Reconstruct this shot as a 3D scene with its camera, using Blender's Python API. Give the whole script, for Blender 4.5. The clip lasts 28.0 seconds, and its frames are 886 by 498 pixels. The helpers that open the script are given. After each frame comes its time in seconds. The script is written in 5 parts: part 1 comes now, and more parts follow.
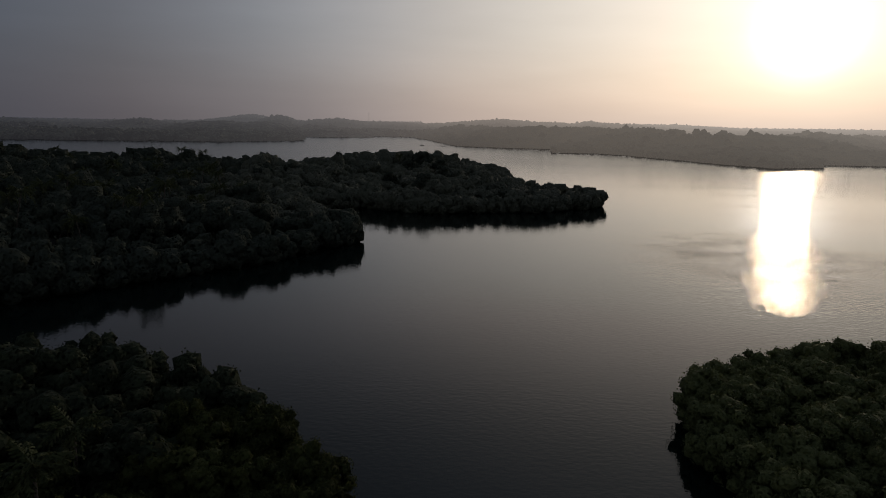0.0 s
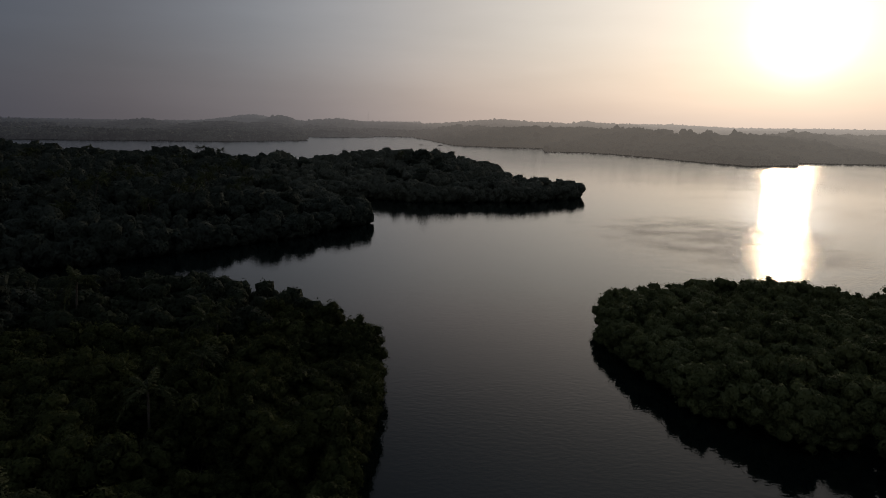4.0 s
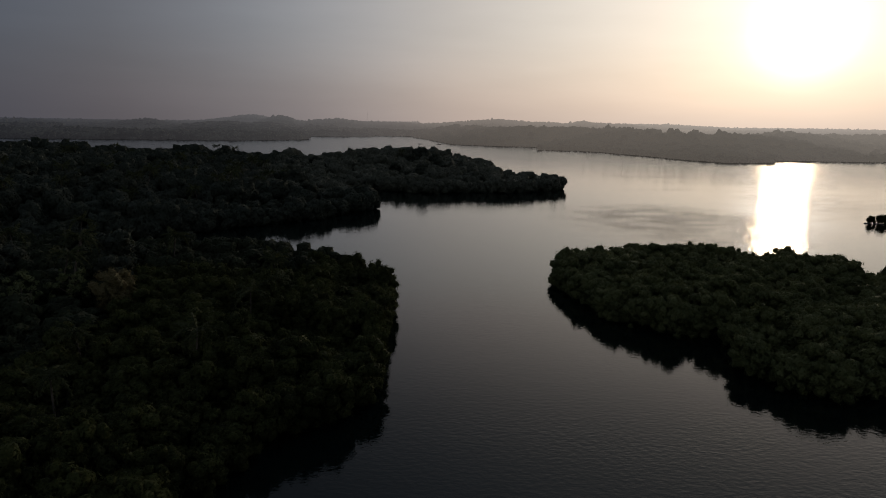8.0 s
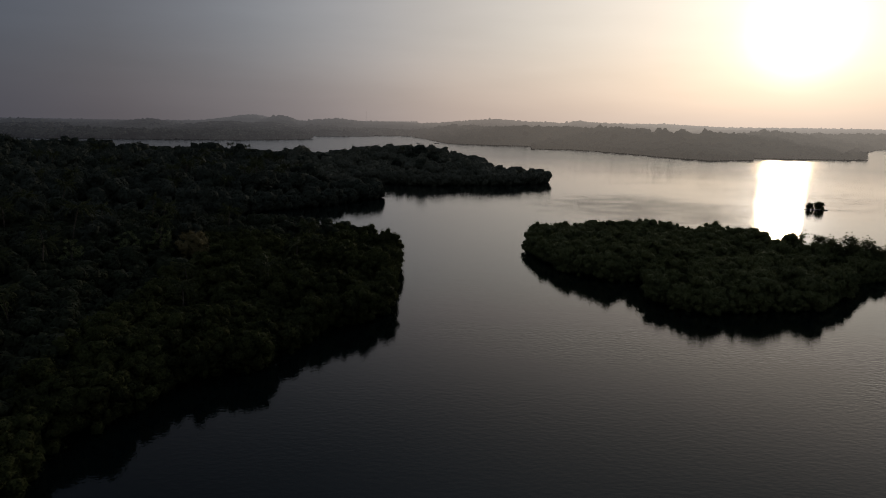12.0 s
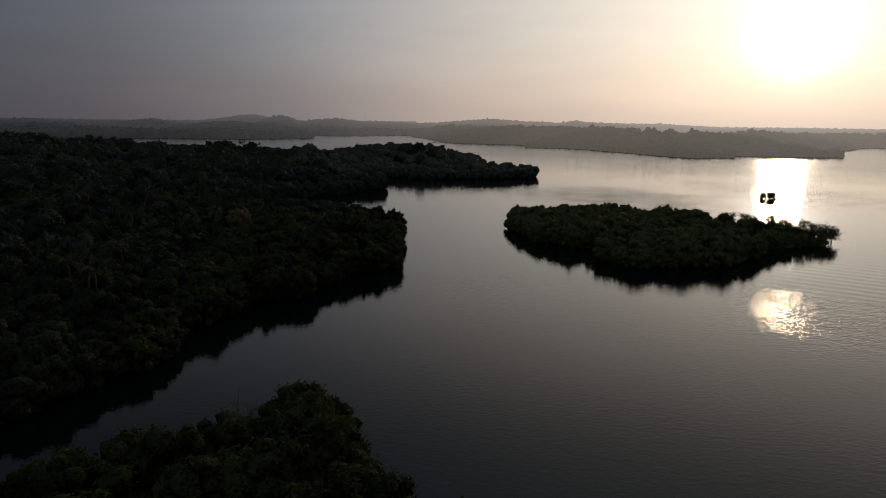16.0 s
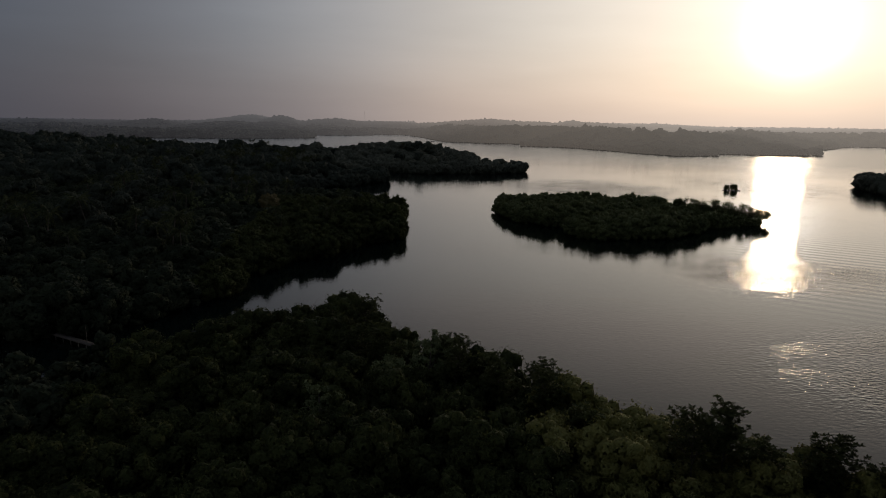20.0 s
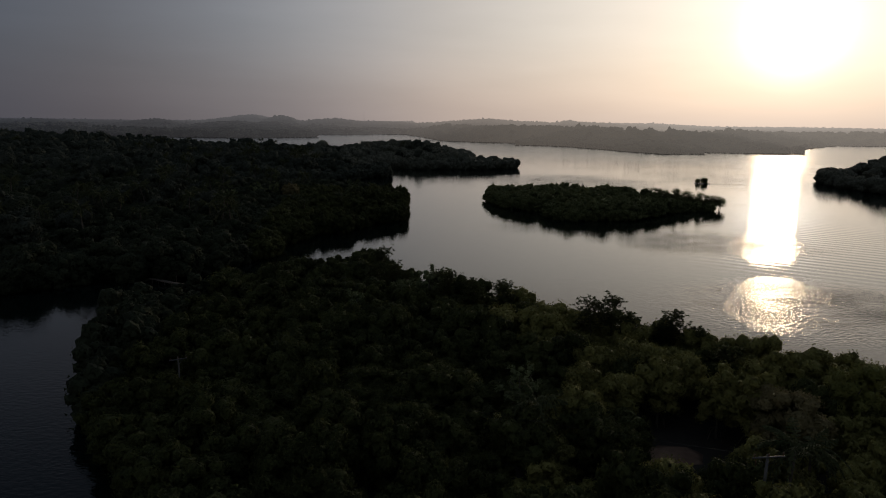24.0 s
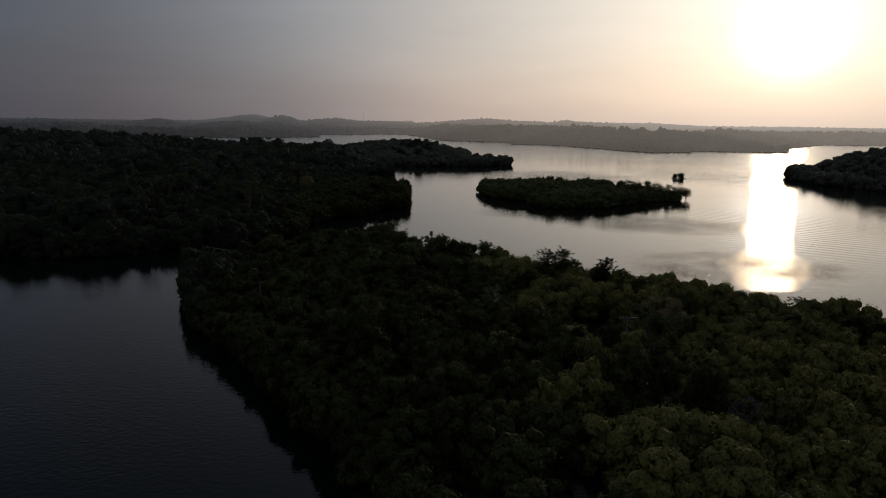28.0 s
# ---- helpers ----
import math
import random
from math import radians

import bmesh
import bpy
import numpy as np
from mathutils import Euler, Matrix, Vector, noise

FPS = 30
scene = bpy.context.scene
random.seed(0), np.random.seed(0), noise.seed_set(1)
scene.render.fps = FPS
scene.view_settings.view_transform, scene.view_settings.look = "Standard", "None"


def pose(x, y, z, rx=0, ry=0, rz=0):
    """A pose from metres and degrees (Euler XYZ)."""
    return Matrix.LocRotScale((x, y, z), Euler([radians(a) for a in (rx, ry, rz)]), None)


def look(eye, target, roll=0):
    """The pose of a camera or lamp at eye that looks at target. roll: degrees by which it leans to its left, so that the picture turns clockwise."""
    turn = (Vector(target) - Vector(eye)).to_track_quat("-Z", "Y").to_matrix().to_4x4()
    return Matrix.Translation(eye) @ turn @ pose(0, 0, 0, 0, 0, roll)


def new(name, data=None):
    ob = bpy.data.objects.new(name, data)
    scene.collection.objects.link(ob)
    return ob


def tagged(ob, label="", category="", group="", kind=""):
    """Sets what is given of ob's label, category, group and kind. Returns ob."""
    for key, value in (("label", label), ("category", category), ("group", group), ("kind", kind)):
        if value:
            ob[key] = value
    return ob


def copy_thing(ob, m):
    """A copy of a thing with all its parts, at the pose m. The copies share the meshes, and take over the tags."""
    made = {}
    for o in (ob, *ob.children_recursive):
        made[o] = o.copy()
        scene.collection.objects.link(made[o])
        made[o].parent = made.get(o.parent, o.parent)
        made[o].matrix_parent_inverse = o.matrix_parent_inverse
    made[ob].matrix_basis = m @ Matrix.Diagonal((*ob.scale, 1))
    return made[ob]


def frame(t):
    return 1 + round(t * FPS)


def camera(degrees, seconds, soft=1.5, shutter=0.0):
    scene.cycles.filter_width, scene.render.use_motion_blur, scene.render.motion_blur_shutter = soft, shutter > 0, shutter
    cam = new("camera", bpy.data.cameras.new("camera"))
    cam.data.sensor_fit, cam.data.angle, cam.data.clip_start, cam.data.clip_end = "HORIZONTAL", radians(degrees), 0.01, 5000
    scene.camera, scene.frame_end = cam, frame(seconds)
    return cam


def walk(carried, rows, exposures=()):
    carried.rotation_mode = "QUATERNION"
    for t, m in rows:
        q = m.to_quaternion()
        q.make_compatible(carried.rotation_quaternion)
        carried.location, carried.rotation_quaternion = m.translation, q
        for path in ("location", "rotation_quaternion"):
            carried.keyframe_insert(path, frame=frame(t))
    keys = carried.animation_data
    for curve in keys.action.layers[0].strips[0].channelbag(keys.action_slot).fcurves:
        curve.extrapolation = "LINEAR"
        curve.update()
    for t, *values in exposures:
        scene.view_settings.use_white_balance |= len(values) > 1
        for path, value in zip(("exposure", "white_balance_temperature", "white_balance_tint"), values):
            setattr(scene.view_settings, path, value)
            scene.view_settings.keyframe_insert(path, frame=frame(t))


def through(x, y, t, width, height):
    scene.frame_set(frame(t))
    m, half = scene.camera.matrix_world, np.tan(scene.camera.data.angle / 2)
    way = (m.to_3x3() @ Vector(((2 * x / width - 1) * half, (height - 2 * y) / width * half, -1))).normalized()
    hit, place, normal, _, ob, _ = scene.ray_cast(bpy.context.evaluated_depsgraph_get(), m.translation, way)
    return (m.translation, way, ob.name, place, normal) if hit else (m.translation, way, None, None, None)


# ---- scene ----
import itertools

cam = camera(70.59, 28.0, soft=1.0)
# seconds, eye, target, roll: a straight, level flight backwards, 35 m over the lagoon
PATH = [
    (0, (0.00, 0.00, 34.89), (10.31, 97.43, 14.84), 1.14),
    (2, (-1.52, -18.38, 35.17), (8.89, 79.04, 15.12), 1.13),
    (4, (-3.05, -36.92, 35.37), (7.47, 60.49, 15.33), 1.12),
    (6, (-4.58, -55.58, 35.51), (6.05, 41.81, 15.46), 1.11),
    (8, (-6.12, -74.34, 35.60), (4.63, 23.04, 15.54), 1.10),
    (10, (-7.67, -93.13, 35.63), (3.20, 4.23, 15.58), 1.09),
    (12, (-9.23, -111.93, 35.64), (1.76, -14.58, 15.57), 1.07),
    (14, (-10.81, -130.69, 35.62), (0.30, -33.36, 15.55), 1.06),
    (16, (-12.41, -149.38, 35.59), (-1.18, -52.06, 15.51), 1.05),
    (18, (-14.04, -167.94, 35.55), (-2.69, -70.64, 15.46), 1.04),
    (20, (-15.68, -186.35, 35.52), (-4.22, -89.06, 15.43), 1.03),
    (22, (-17.36, -204.56, 35.51), (-5.79, -107.29, 15.41), 1.02),
    (24, (-19.06, -222.53, 35.53), (-7.40, -125.27, 15.42), 1.00),
    (26, (-20.80, -240.23, 35.59), (-9.06, -142.98, 15.47), 0.99),
    (28, (-22.57, -257.60, 35.70), (-10.76, -160.36, 15.57), 0.98),
]
walk(cam, [(t, look(eye, target, roll)) for t, eye, target, roll in PATH])

# ---- light ----
SUN_AZ, SUN_EL = radians(34.8), radians(7.2)
SUN_DIR = Vector((math.sin(SUN_AZ) * math.cos(SUN_EL), math.cos(SUN_AZ) * math.cos(SUN_EL), math.sin(SUN_EL)))

sun = new("sun", bpy.data.lights.new("sun", "SUN"))
sun.data.energy, sun.data.angle, sun.data.color = 0.12, radians(3.2), (1.0, 0.74, 0.46)
sun.matrix_world = look(SUN_DIR * 100, (0, 0, 0))

world = bpy.data.worlds.new("hazy_dawn")
scene.world = world
world.use_nodes = True


def ramp(nodes, stops, interpolation="LINEAR"):
    node = nodes.new("ShaderNodeValToRGB")
    node.color_ramp.interpolation = interpolation
    elements = node.color_ramp.elements
    while len(elements) < len(stops):
        elements.new(0.5)
    for e, (place, colour) in zip(elements, stops):
        e.position = place
        e.color = (*colour, 1) if len(colour) == 3 else colour
    return node


def build_sky():
    nodes, links = world.node_tree.nodes, world.node_tree.links
    nodes.clear()
    sky = nodes.new("ShaderNodeTexSky")
    sky.sky_type, sky.sun_disc = "NISHITA", False
    sky.sun_elevation, sky.sun_rotation = SUN_EL, SUN_AZ
    sky.dust_density, sky.air_density, sky.altitude = 4.0, 1.0, 10
    coord = nodes.new("ShaderNodeTexCoord")
    unit = nodes.new("ShaderNodeVectorMath")
    unit.operation = "NORMALIZE"
    links.new(coord.outputs["Generated"], unit.inputs[0])
    # the aureole of the sun in the haze: its glow by the angle from the sun
    dot = nodes.new("ShaderNodeVectorMath")
    dot.operation = "DOT_PRODUCT"
    dot.inputs[1].default_value = SUN_DIR
    links.new(unit.outputs[0], dot.inputs[0])
    arc = nodes.new("ShaderNodeMath")
    arc.operation = "ARCCOSINE"
    links.new(dot.outputs["Value"], arc.inputs[0])
    part = nodes.new("ShaderNodeMath")
    part.operation = "DIVIDE"
    part.inputs[1].default_value = math.pi
    links.new(arc.outputs[0], part.inputs[0])
    angles = np.concatenate([np.linspace(0, 10, 11), np.linspace(13, 70, 17), (85, 110, 180)])
    known = np.log(np.array([c for _, c in AUREOLE]))
    fine = np.linspace(0, 180, 1441)
    curve = np.stack([np.convolve(np.pad(np.interp(fine, [a for a, _ in AUREOLE], known[:, k]), 12, "edge"), np.hanning(25) / np.hanning(25).sum(), "valid") for k in range(3)], 1)
    stops = [(a / 180, tuple(float(np.exp(np.interp(a, fine, curve[:, k]))) / 4 for k in range(3))) for a in angles]
    glow = ramp(nodes, stops)
    links.new(part.outputs[0], glow.inputs[0])
    # the haze near the horizon is pinker, the sky over it bluer
    split = nodes.new("ShaderNodeSeparateXYZ")
    links.new(unit.outputs[0], split.inputs[0])
    tint = ramp(nodes, ELEVATION, "B_SPLINE")
    links.new(split.outputs["Z"], tint.inputs[0])
    # thin high cloud
    cloud = nodes.new("ShaderNodeTexNoise")
    cloud.inputs["Scale"].default_value, cloud.inputs["Detail"].default_value = 3.0, 5
    squash = nodes.new("ShaderNodeVectorMath")
    squash.operation = "MULTIPLY"
    squash.inputs[1].default_value = (1.0, 1.0, 6.0)
    links.new(unit.outputs[0], squash.inputs[0])
    links.new(squash.outputs[0], cloud.inputs["Vector"])
    veil = nodes.new("ShaderNodeMapRange")
    veil.inputs["From Min"].default_value, veil.inputs["From Max"].default_value = 0.3, 0.7
    veil.inputs["To Min"].default_value, veil.inputs["To Max"].default_value = 0.95, 1.05
    links.new(cloud.outputs["Fac"], veil.inputs["Value"])
    mul = nodes.new("ShaderNodeMix")
    mul.data_type, mul.blend_type = "RGBA", "MULTIPLY"
    mul.inputs[0].default_value = 1
    links.new(glow.outputs[0], mul.inputs[6])
    links.new(tint.outputs[0], mul.inputs[7])
    scale = nodes.new("ShaderNodeVectorMath")
    scale.operation = "SCALE"
    links.new(mul.outputs[2], scale.inputs[0])
    links.new(veil.outputs[0], scale.inputs["Scale"])
    haze = nodes.new("ShaderNodeBackground")
    haze.inputs["Strength"].default_value = 4.0
    links.new(scale.outputs[0], haze.inputs["Color"])
    air = nodes.new("ShaderNodeBackground")
    air.inputs["Strength"].default_value = 0.006
    links.new(sky.outputs[0], air.inputs["Color"])
    add = nodes.new("ShaderNodeAddShader")
    out = nodes.new("ShaderNodeOutputWorld")
    links.new(air.outputs[0], add.inputs[0])
    links.new(haze.outputs[0], add.inputs[1])
    links.new(add.outputs[0], out.inputs["Surface"])


# degrees from the sun, radiance
AUREOLE = [(0, (3.4, 3.3, 3.1)), (2.8, (1.2, 1.18, 1.13)), (4.2, (0.88, 0.866, 0.835)), (5.5, (0.815, 0.80, 0.763)), (8, (0.775, 0.755, 0.71)), (13.5, (0.70, 0.67, 0.625)),
           (20, (0.625, 0.597, 0.558)), (28.5, (0.485, 0.463, 0.445)), (36, (0.335, 0.336, 0.35)), (45, (0.195, 0.207, 0.233)), (56, (0.11, 0.118, 0.142)),
           (66, (0.073, 0.086, 0.115)), (72, (0.072, 0.085, 0.112)), (82, (0.054, 0.066, 0.088)), (100, (0.105, 0.116, 0.138)), (180, (0.2, 0.208, 0.23))]
ELEVATION = [(0.0, (0.93, 0.78, 0.71)), (0.06, (0.98, 0.89, 0.845)), (0.13, (1.0, 1.0, 1.0)), (0.2, (1.0, 0.98, 0.98)), (0.3, (1.13, 1.06, 1.04)), (0.5, (0.19, 0.228, 0.27)), (0.72, (0.63, 0.69, 0.77)), (1.0, (1.0, 1.06, 1.15))]
build_sky()
scene.view_settings.exposure = 0.0

# ---- materials ----


def material(name):
    mat = bpy.data.materials.new(name)
    mat.use_nodes = True
    nodes, links = mat.node_tree.nodes, mat.node_tree.links
    return mat, nodes, links, nodes["Principled BSDF"]


def noise_node(nodes, links, scale, detail=4, coord="Object", stretch=None):
    tc = nodes.new("ShaderNodeTexCoord")
    tex = nodes.new("ShaderNodeTexNoise")
    tex.inputs["Scale"].default_value, tex.inputs["Detail"].default_value = scale, detail
    if stretch:
        mapping = nodes.new("ShaderNodeMapping")
        mapping.inputs["Scale"].default_value = stretch[:3]
        mapping.inputs["Rotation"].default_value = (0, 0, stretch[3])
        links.new(tc.outputs[coord], mapping.inputs[0])
        links.new(mapping.outputs[0], tex.inputs["Vector"])
    else:
        links.new(tc.outputs[coord], tex.inputs["Vector"])
    return tex


HAZE_TINT, HAZE_REACH = (0.93, 0.83, 0.775), 2600.0


def foliage(name, dark, light, through=0.25, patch=0.22, rough=0.68, gloss=0.11, grain=5.0, cell=4.5, tilt=2.1, haze=False):
    """Leaves: two greens mixed leaf by leaf and patch by patch, each at its own tilt, with some light passing through.
    haze: for a far backdrop, the veil of bright morning air is put into the emission, stronger with every hundred
    metres."""
    mat, nodes, links, bsdf = material(name)
    big = noise_node(nodes, links, patch, 3)
    geo = nodes.new("ShaderNodeNewGeometry")
    info = nodes.new("ShaderNodeObjectInfo")
    total = nodes.new("ShaderNodeMath")
    total.operation = "MULTIPLY_ADD"
    links.new(geo.outputs["Random Per Island"], total.inputs[0])
    total.inputs[1].default_value = 0.2
    links.new(big.outputs["Fac"], total.inputs[2])
    fine = noise_node(nodes, links, grain, 3)
    grained = nodes.new("ShaderNodeMath")
    grained.operation = "MULTIPLY_ADD"
    links.new(fine.outputs["Fac"], grained.inputs[0])
    grained.inputs[1].default_value = 0.7
    links.new(total.outputs[0], grained.inputs[2])
    shifted = nodes.new("ShaderNodeMath")
    shifted.operation = "MULTIPLY_ADD"
    links.new(info.outputs["Random"], shifted.inputs[0])
    shifted.inputs[1].default_value = 0.3
    links.new(grained.outputs[0], shifted.inputs[2])
    col = ramp(nodes, [(0.72, dark), (1.0, tuple((a + b) / 2 for a, b in zip(dark, light))), (1.3, light)])
    links.new(shifted.outputs[0], col.inputs[0])
    links.new(col.outputs[0], bsdf.inputs["Base Color"])
    bsdf.inputs["Roughness"].default_value = rough
    bsdf.inputs["Specular IOR Level"].default_value = gloss
    bsdf.inputs["Specular Tint"].default_value = (0.85, 1.0, 0.6, 1)
    # the mass is shingled with leaves: small cells, each tilted its own way
    place = nodes.new("ShaderNodeTexCoord")
    cells = nodes.new("ShaderNodeTexVoronoi")
    cells.inputs["Scale"].default_value = cell
    links.new(place.outputs["Object"], cells.inputs["Vector"])
    lean = nodes.new("ShaderNodeVectorMath")
    lean.operation = "SUBTRACT"
    lean.inputs[1].default_value = (0.5, 0.5, 0.5)
    links.new(cells.outputs["Color"], lean.inputs[0])
    tilted = nodes.new("ShaderNodeVectorMath")
    tilted.operation = "MULTIPLY_ADD"
    tilted.inputs[1].default_value = (tilt, tilt, tilt)
    links.new(lean.outputs[0], tilted.inputs[0])
    links.new(geo.outputs["Normal"], tilted.inputs[2])
    way = nodes.new("ShaderNodeVectorMath")
    way.operation = "NORMALIZE"
    links.new(tilted.outputs[0], way.inputs[0])
    links.new(way.outputs[0], bsdf.inputs["Normal"])
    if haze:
        haze_emission(nodes, links, bsdf)
    trans = nodes.new("ShaderNodeBsdfTranslucent")
    links.new(col.outputs[0], trans.inputs["Color"])
    links.new(way.outputs[0], trans.inputs["Normal"])
    mix = nodes.new("ShaderNodeMixShader")
    mix.inputs[0].default_value = through
    links.new(bsdf.outputs[0], mix.inputs[1])
    links.new(trans.outputs[0], mix.inputs[2])
    links.new(mix.outputs[0], nodes["Material Output"].inputs["Surface"])
    return mat


def haze_emission(nodes, links, bsdf):
    """Haze put into the surface as emission: the horizon's own colour by bearing, stronger with the distance across the
    plan.
    """
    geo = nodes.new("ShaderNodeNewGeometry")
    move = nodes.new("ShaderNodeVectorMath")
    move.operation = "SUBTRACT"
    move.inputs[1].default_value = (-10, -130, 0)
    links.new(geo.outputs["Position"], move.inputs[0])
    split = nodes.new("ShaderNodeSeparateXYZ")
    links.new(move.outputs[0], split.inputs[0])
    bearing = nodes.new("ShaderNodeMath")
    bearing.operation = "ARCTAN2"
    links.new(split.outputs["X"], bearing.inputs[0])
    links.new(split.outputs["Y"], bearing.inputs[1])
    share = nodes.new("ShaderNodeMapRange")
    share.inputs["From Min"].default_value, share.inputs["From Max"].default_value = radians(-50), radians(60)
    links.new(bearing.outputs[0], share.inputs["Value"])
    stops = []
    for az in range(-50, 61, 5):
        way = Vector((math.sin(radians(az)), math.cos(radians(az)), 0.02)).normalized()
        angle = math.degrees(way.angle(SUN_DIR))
        stops.append(((az + 50) / 110, tuple(HAZE_TINT[k] * float(np.exp(np.interp(angle, [p[0] for p in AUREOLE], np.log([p[1][k] for p in AUREOLE])))) for k in range(3))))
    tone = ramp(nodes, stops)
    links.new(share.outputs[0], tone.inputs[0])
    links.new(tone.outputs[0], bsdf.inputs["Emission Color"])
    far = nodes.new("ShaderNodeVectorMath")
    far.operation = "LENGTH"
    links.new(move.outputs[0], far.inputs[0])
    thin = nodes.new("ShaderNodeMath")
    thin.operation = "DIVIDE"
    thin.inputs[1].default_value = -HAZE_REACH
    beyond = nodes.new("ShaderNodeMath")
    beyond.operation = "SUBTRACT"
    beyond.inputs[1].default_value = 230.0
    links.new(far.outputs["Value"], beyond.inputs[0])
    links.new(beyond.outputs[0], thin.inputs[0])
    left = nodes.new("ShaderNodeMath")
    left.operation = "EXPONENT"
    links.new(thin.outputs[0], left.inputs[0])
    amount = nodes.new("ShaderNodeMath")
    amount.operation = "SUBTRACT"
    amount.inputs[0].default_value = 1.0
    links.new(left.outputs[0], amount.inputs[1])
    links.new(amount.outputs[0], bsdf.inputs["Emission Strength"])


def solid(name, dark, light, scale, rough=0.8, bump=0.0, metal=0.0):
    """A worn surface: two colours mixed by a grain and a larger stain, with fine relief."""
    mat, nodes, links, bsdf = material(name)
    grain, stain = noise_node(nodes, links, scale, 6), noise_node(nodes, links, scale * 0.13, 3)
    avg = nodes.new("ShaderNodeMath")
    avg.operation = "MULTIPLY_ADD"
    avg.inputs[1].default_value = 0.5
    half = nodes.new("ShaderNodeMath")
    half.operation = "MULTIPLY"
    half.inputs[1].default_value = 0.5
    links.new(stain.outputs["Fac"], half.inputs[0])
    links.new(grain.outputs["Fac"], avg.inputs[0])
    links.new(half.outputs[0], avg.inputs[2])
    col = ramp(nodes, [(0.35, dark), (0.65, light)])
    links.new(avg.outputs[0], col.inputs[0])
    links.new(col.outputs[0], bsdf.inputs["Base Color"])
    bsdf.inputs["Roughness"].default_value, bsdf.inputs["Metallic"].default_value = rough, metal
    if bump:
        b = nodes.new("ShaderNodeBump")
        b.inputs["Strength"].default_value, b.inputs["Distance"].default_value = bump, 0.05
        links.new(grain.outputs["Fac"], b.inputs["Height"])
        links.new(b.outputs[0], bsdf.inputs["Normal"])
    return mat


def water_material():
    mat, nodes, links, bsdf = material("lagoon_water")
    bsdf.inputs["Base Color"].default_value = (0.003, 0.007, 0.007, 1)
    bsdf.inputs["IOR"].default_value = 1.42
    # wind lanes: slick water and rippled water lie side by side
    wind = noise_node(nodes, links, 1.0, 3, stretch=(0.006, 0.022, 1, radians(-12)))
    lane = nodes.new("ShaderNodeMapRange")
    lane.inputs["From Min"].default_value, lane.inputs["From Max"].default_value = 0.56, 0.8
    lane.inputs["To Max"].default_value = 0.12
    links.new(wind.outputs["Fac"], lane.inputs["Value"])
    # gusts ruffle the open water on both sides of the island
    coord = nodes.new("ShaderNodeTexCoord")
    paw = noise_node(nodes, links, 1.0, 5, stretch=(0.06, 0.11, 1, radians(20)))
    cat = nodes.new("ShaderNodeMapRange")
    cat.inputs["From Min"].default_value, cat.inputs["From Max"].default_value = 0.34, 0.66
    cat.inputs["To Min"].default_value, cat.inputs["To Max"].default_value = 0.3, 1.0
    links.new(paw.outputs["Fac"], cat.inputs["Value"])
    gusts = lane.outputs[0]
    for centre, reach, force in (((71, -111, 0), (32, 22, 1), 0.8), ((87, -48, 0), (32, 22, 1), 0.5), ((106, 142, 0), (46, 58, 1), 0.42), ((220, 160, 0), (60, 85, 1), 0.18), ((320, 400, 0), (110, 190, 1), 0.18), ((-85, -195, 0), (52, 90, 1), 0.14)):
        move = nodes.new("ShaderNodeVectorMath")
        move.operation = "SUBTRACT"
        move.inputs[1].default_value = centre
        links.new(coord.outputs["Object"], move.inputs[0])
        part_ = nodes.new("ShaderNodeVectorMath")
        part_.operation = "DIVIDE"
        part_.inputs[1].default_value = reach
        links.new(move.outputs[0], part_.inputs[0])
        far = nodes.new("ShaderNodeVectorMath")
        far.operation = "LENGTH"
        links.new(part_.outputs[0], far.inputs[0])
        fade = nodes.new("ShaderNodeMapRange")
        fade.interpolation_type = "SMOOTHSTEP"
        fade.inputs["From Min"].default_value, fade.inputs["From Max"].default_value = 1.3, 0.25
        fade.inputs["To Max"].default_value = force
        links.new(far.outputs["Value"], fade.inputs["Value"])
        broken = nodes.new("ShaderNodeMath")
        broken.operation = "MULTIPLY"
        links.new(fade.outputs[0], broken.inputs[0])
        links.new(cat.outputs[0], broken.inputs[1])
        both = nodes.new("ShaderNodeMath")
        both.operation = "ADD"
        links.new(gusts, both.inputs[0])
        links.new(broken.outputs[0], both.inputs[1])
        gusts = both.outputs[0]
    # fine capillary ripples all over the wide water beyond the headland
    away = nodes.new("ShaderNodeVectorMath")
    away.operation = "LENGTH"
    links.new(coord.outputs["Object"], away.inputs[0])
    open_water = nodes.new("ShaderNodeMapRange")
    open_water.inputs["From Min"].default_value, open_water.inputs["From Max"].default_value = 260, 560
    open_water.inputs["To Max"].default_value = 0.85
    links.new(away.outputs["Value"], open_water.inputs["Value"])
    rough = nodes.new("ShaderNodeMapRange")
    rough.inputs["To Min"].default_value, rough.inputs["To Max"].default_value = 0.03, 0.27
    stirred = nodes.new("ShaderNodeMath")
    stirred.operation = "MULTIPLY_ADD"
    stirred.inputs[1].default_value = 0.2
    links.new(gusts, stirred.inputs[0])
    links.new(open_water.outputs[0], stirred.inputs[2])
    links.new(stirred.outputs[0], rough.inputs["Value"])
    links.new(rough.outputs[0], bsdf.inputs["Roughness"])
    # wavelets in three sizes; the shortest run where the gusts fall
    ripple = noise_node(nodes, links, 1.0, 3, stretch=(1.0, 3.2, 1, radians(-14)))
    swell = noise_node(nodes, links, 1.0, 2, stretch=(0.10, 0.38, 1, radians(-20)))
    add = nodes.new("ShaderNodeMath")
    add.operation = "MULTIPLY_ADD"
    add.inputs[1].default_value = 0.35
    small = nodes.new("ShaderNodeMath")
    small.operation = "MULTIPLY"
    small.inputs[1].default_value = 0.45
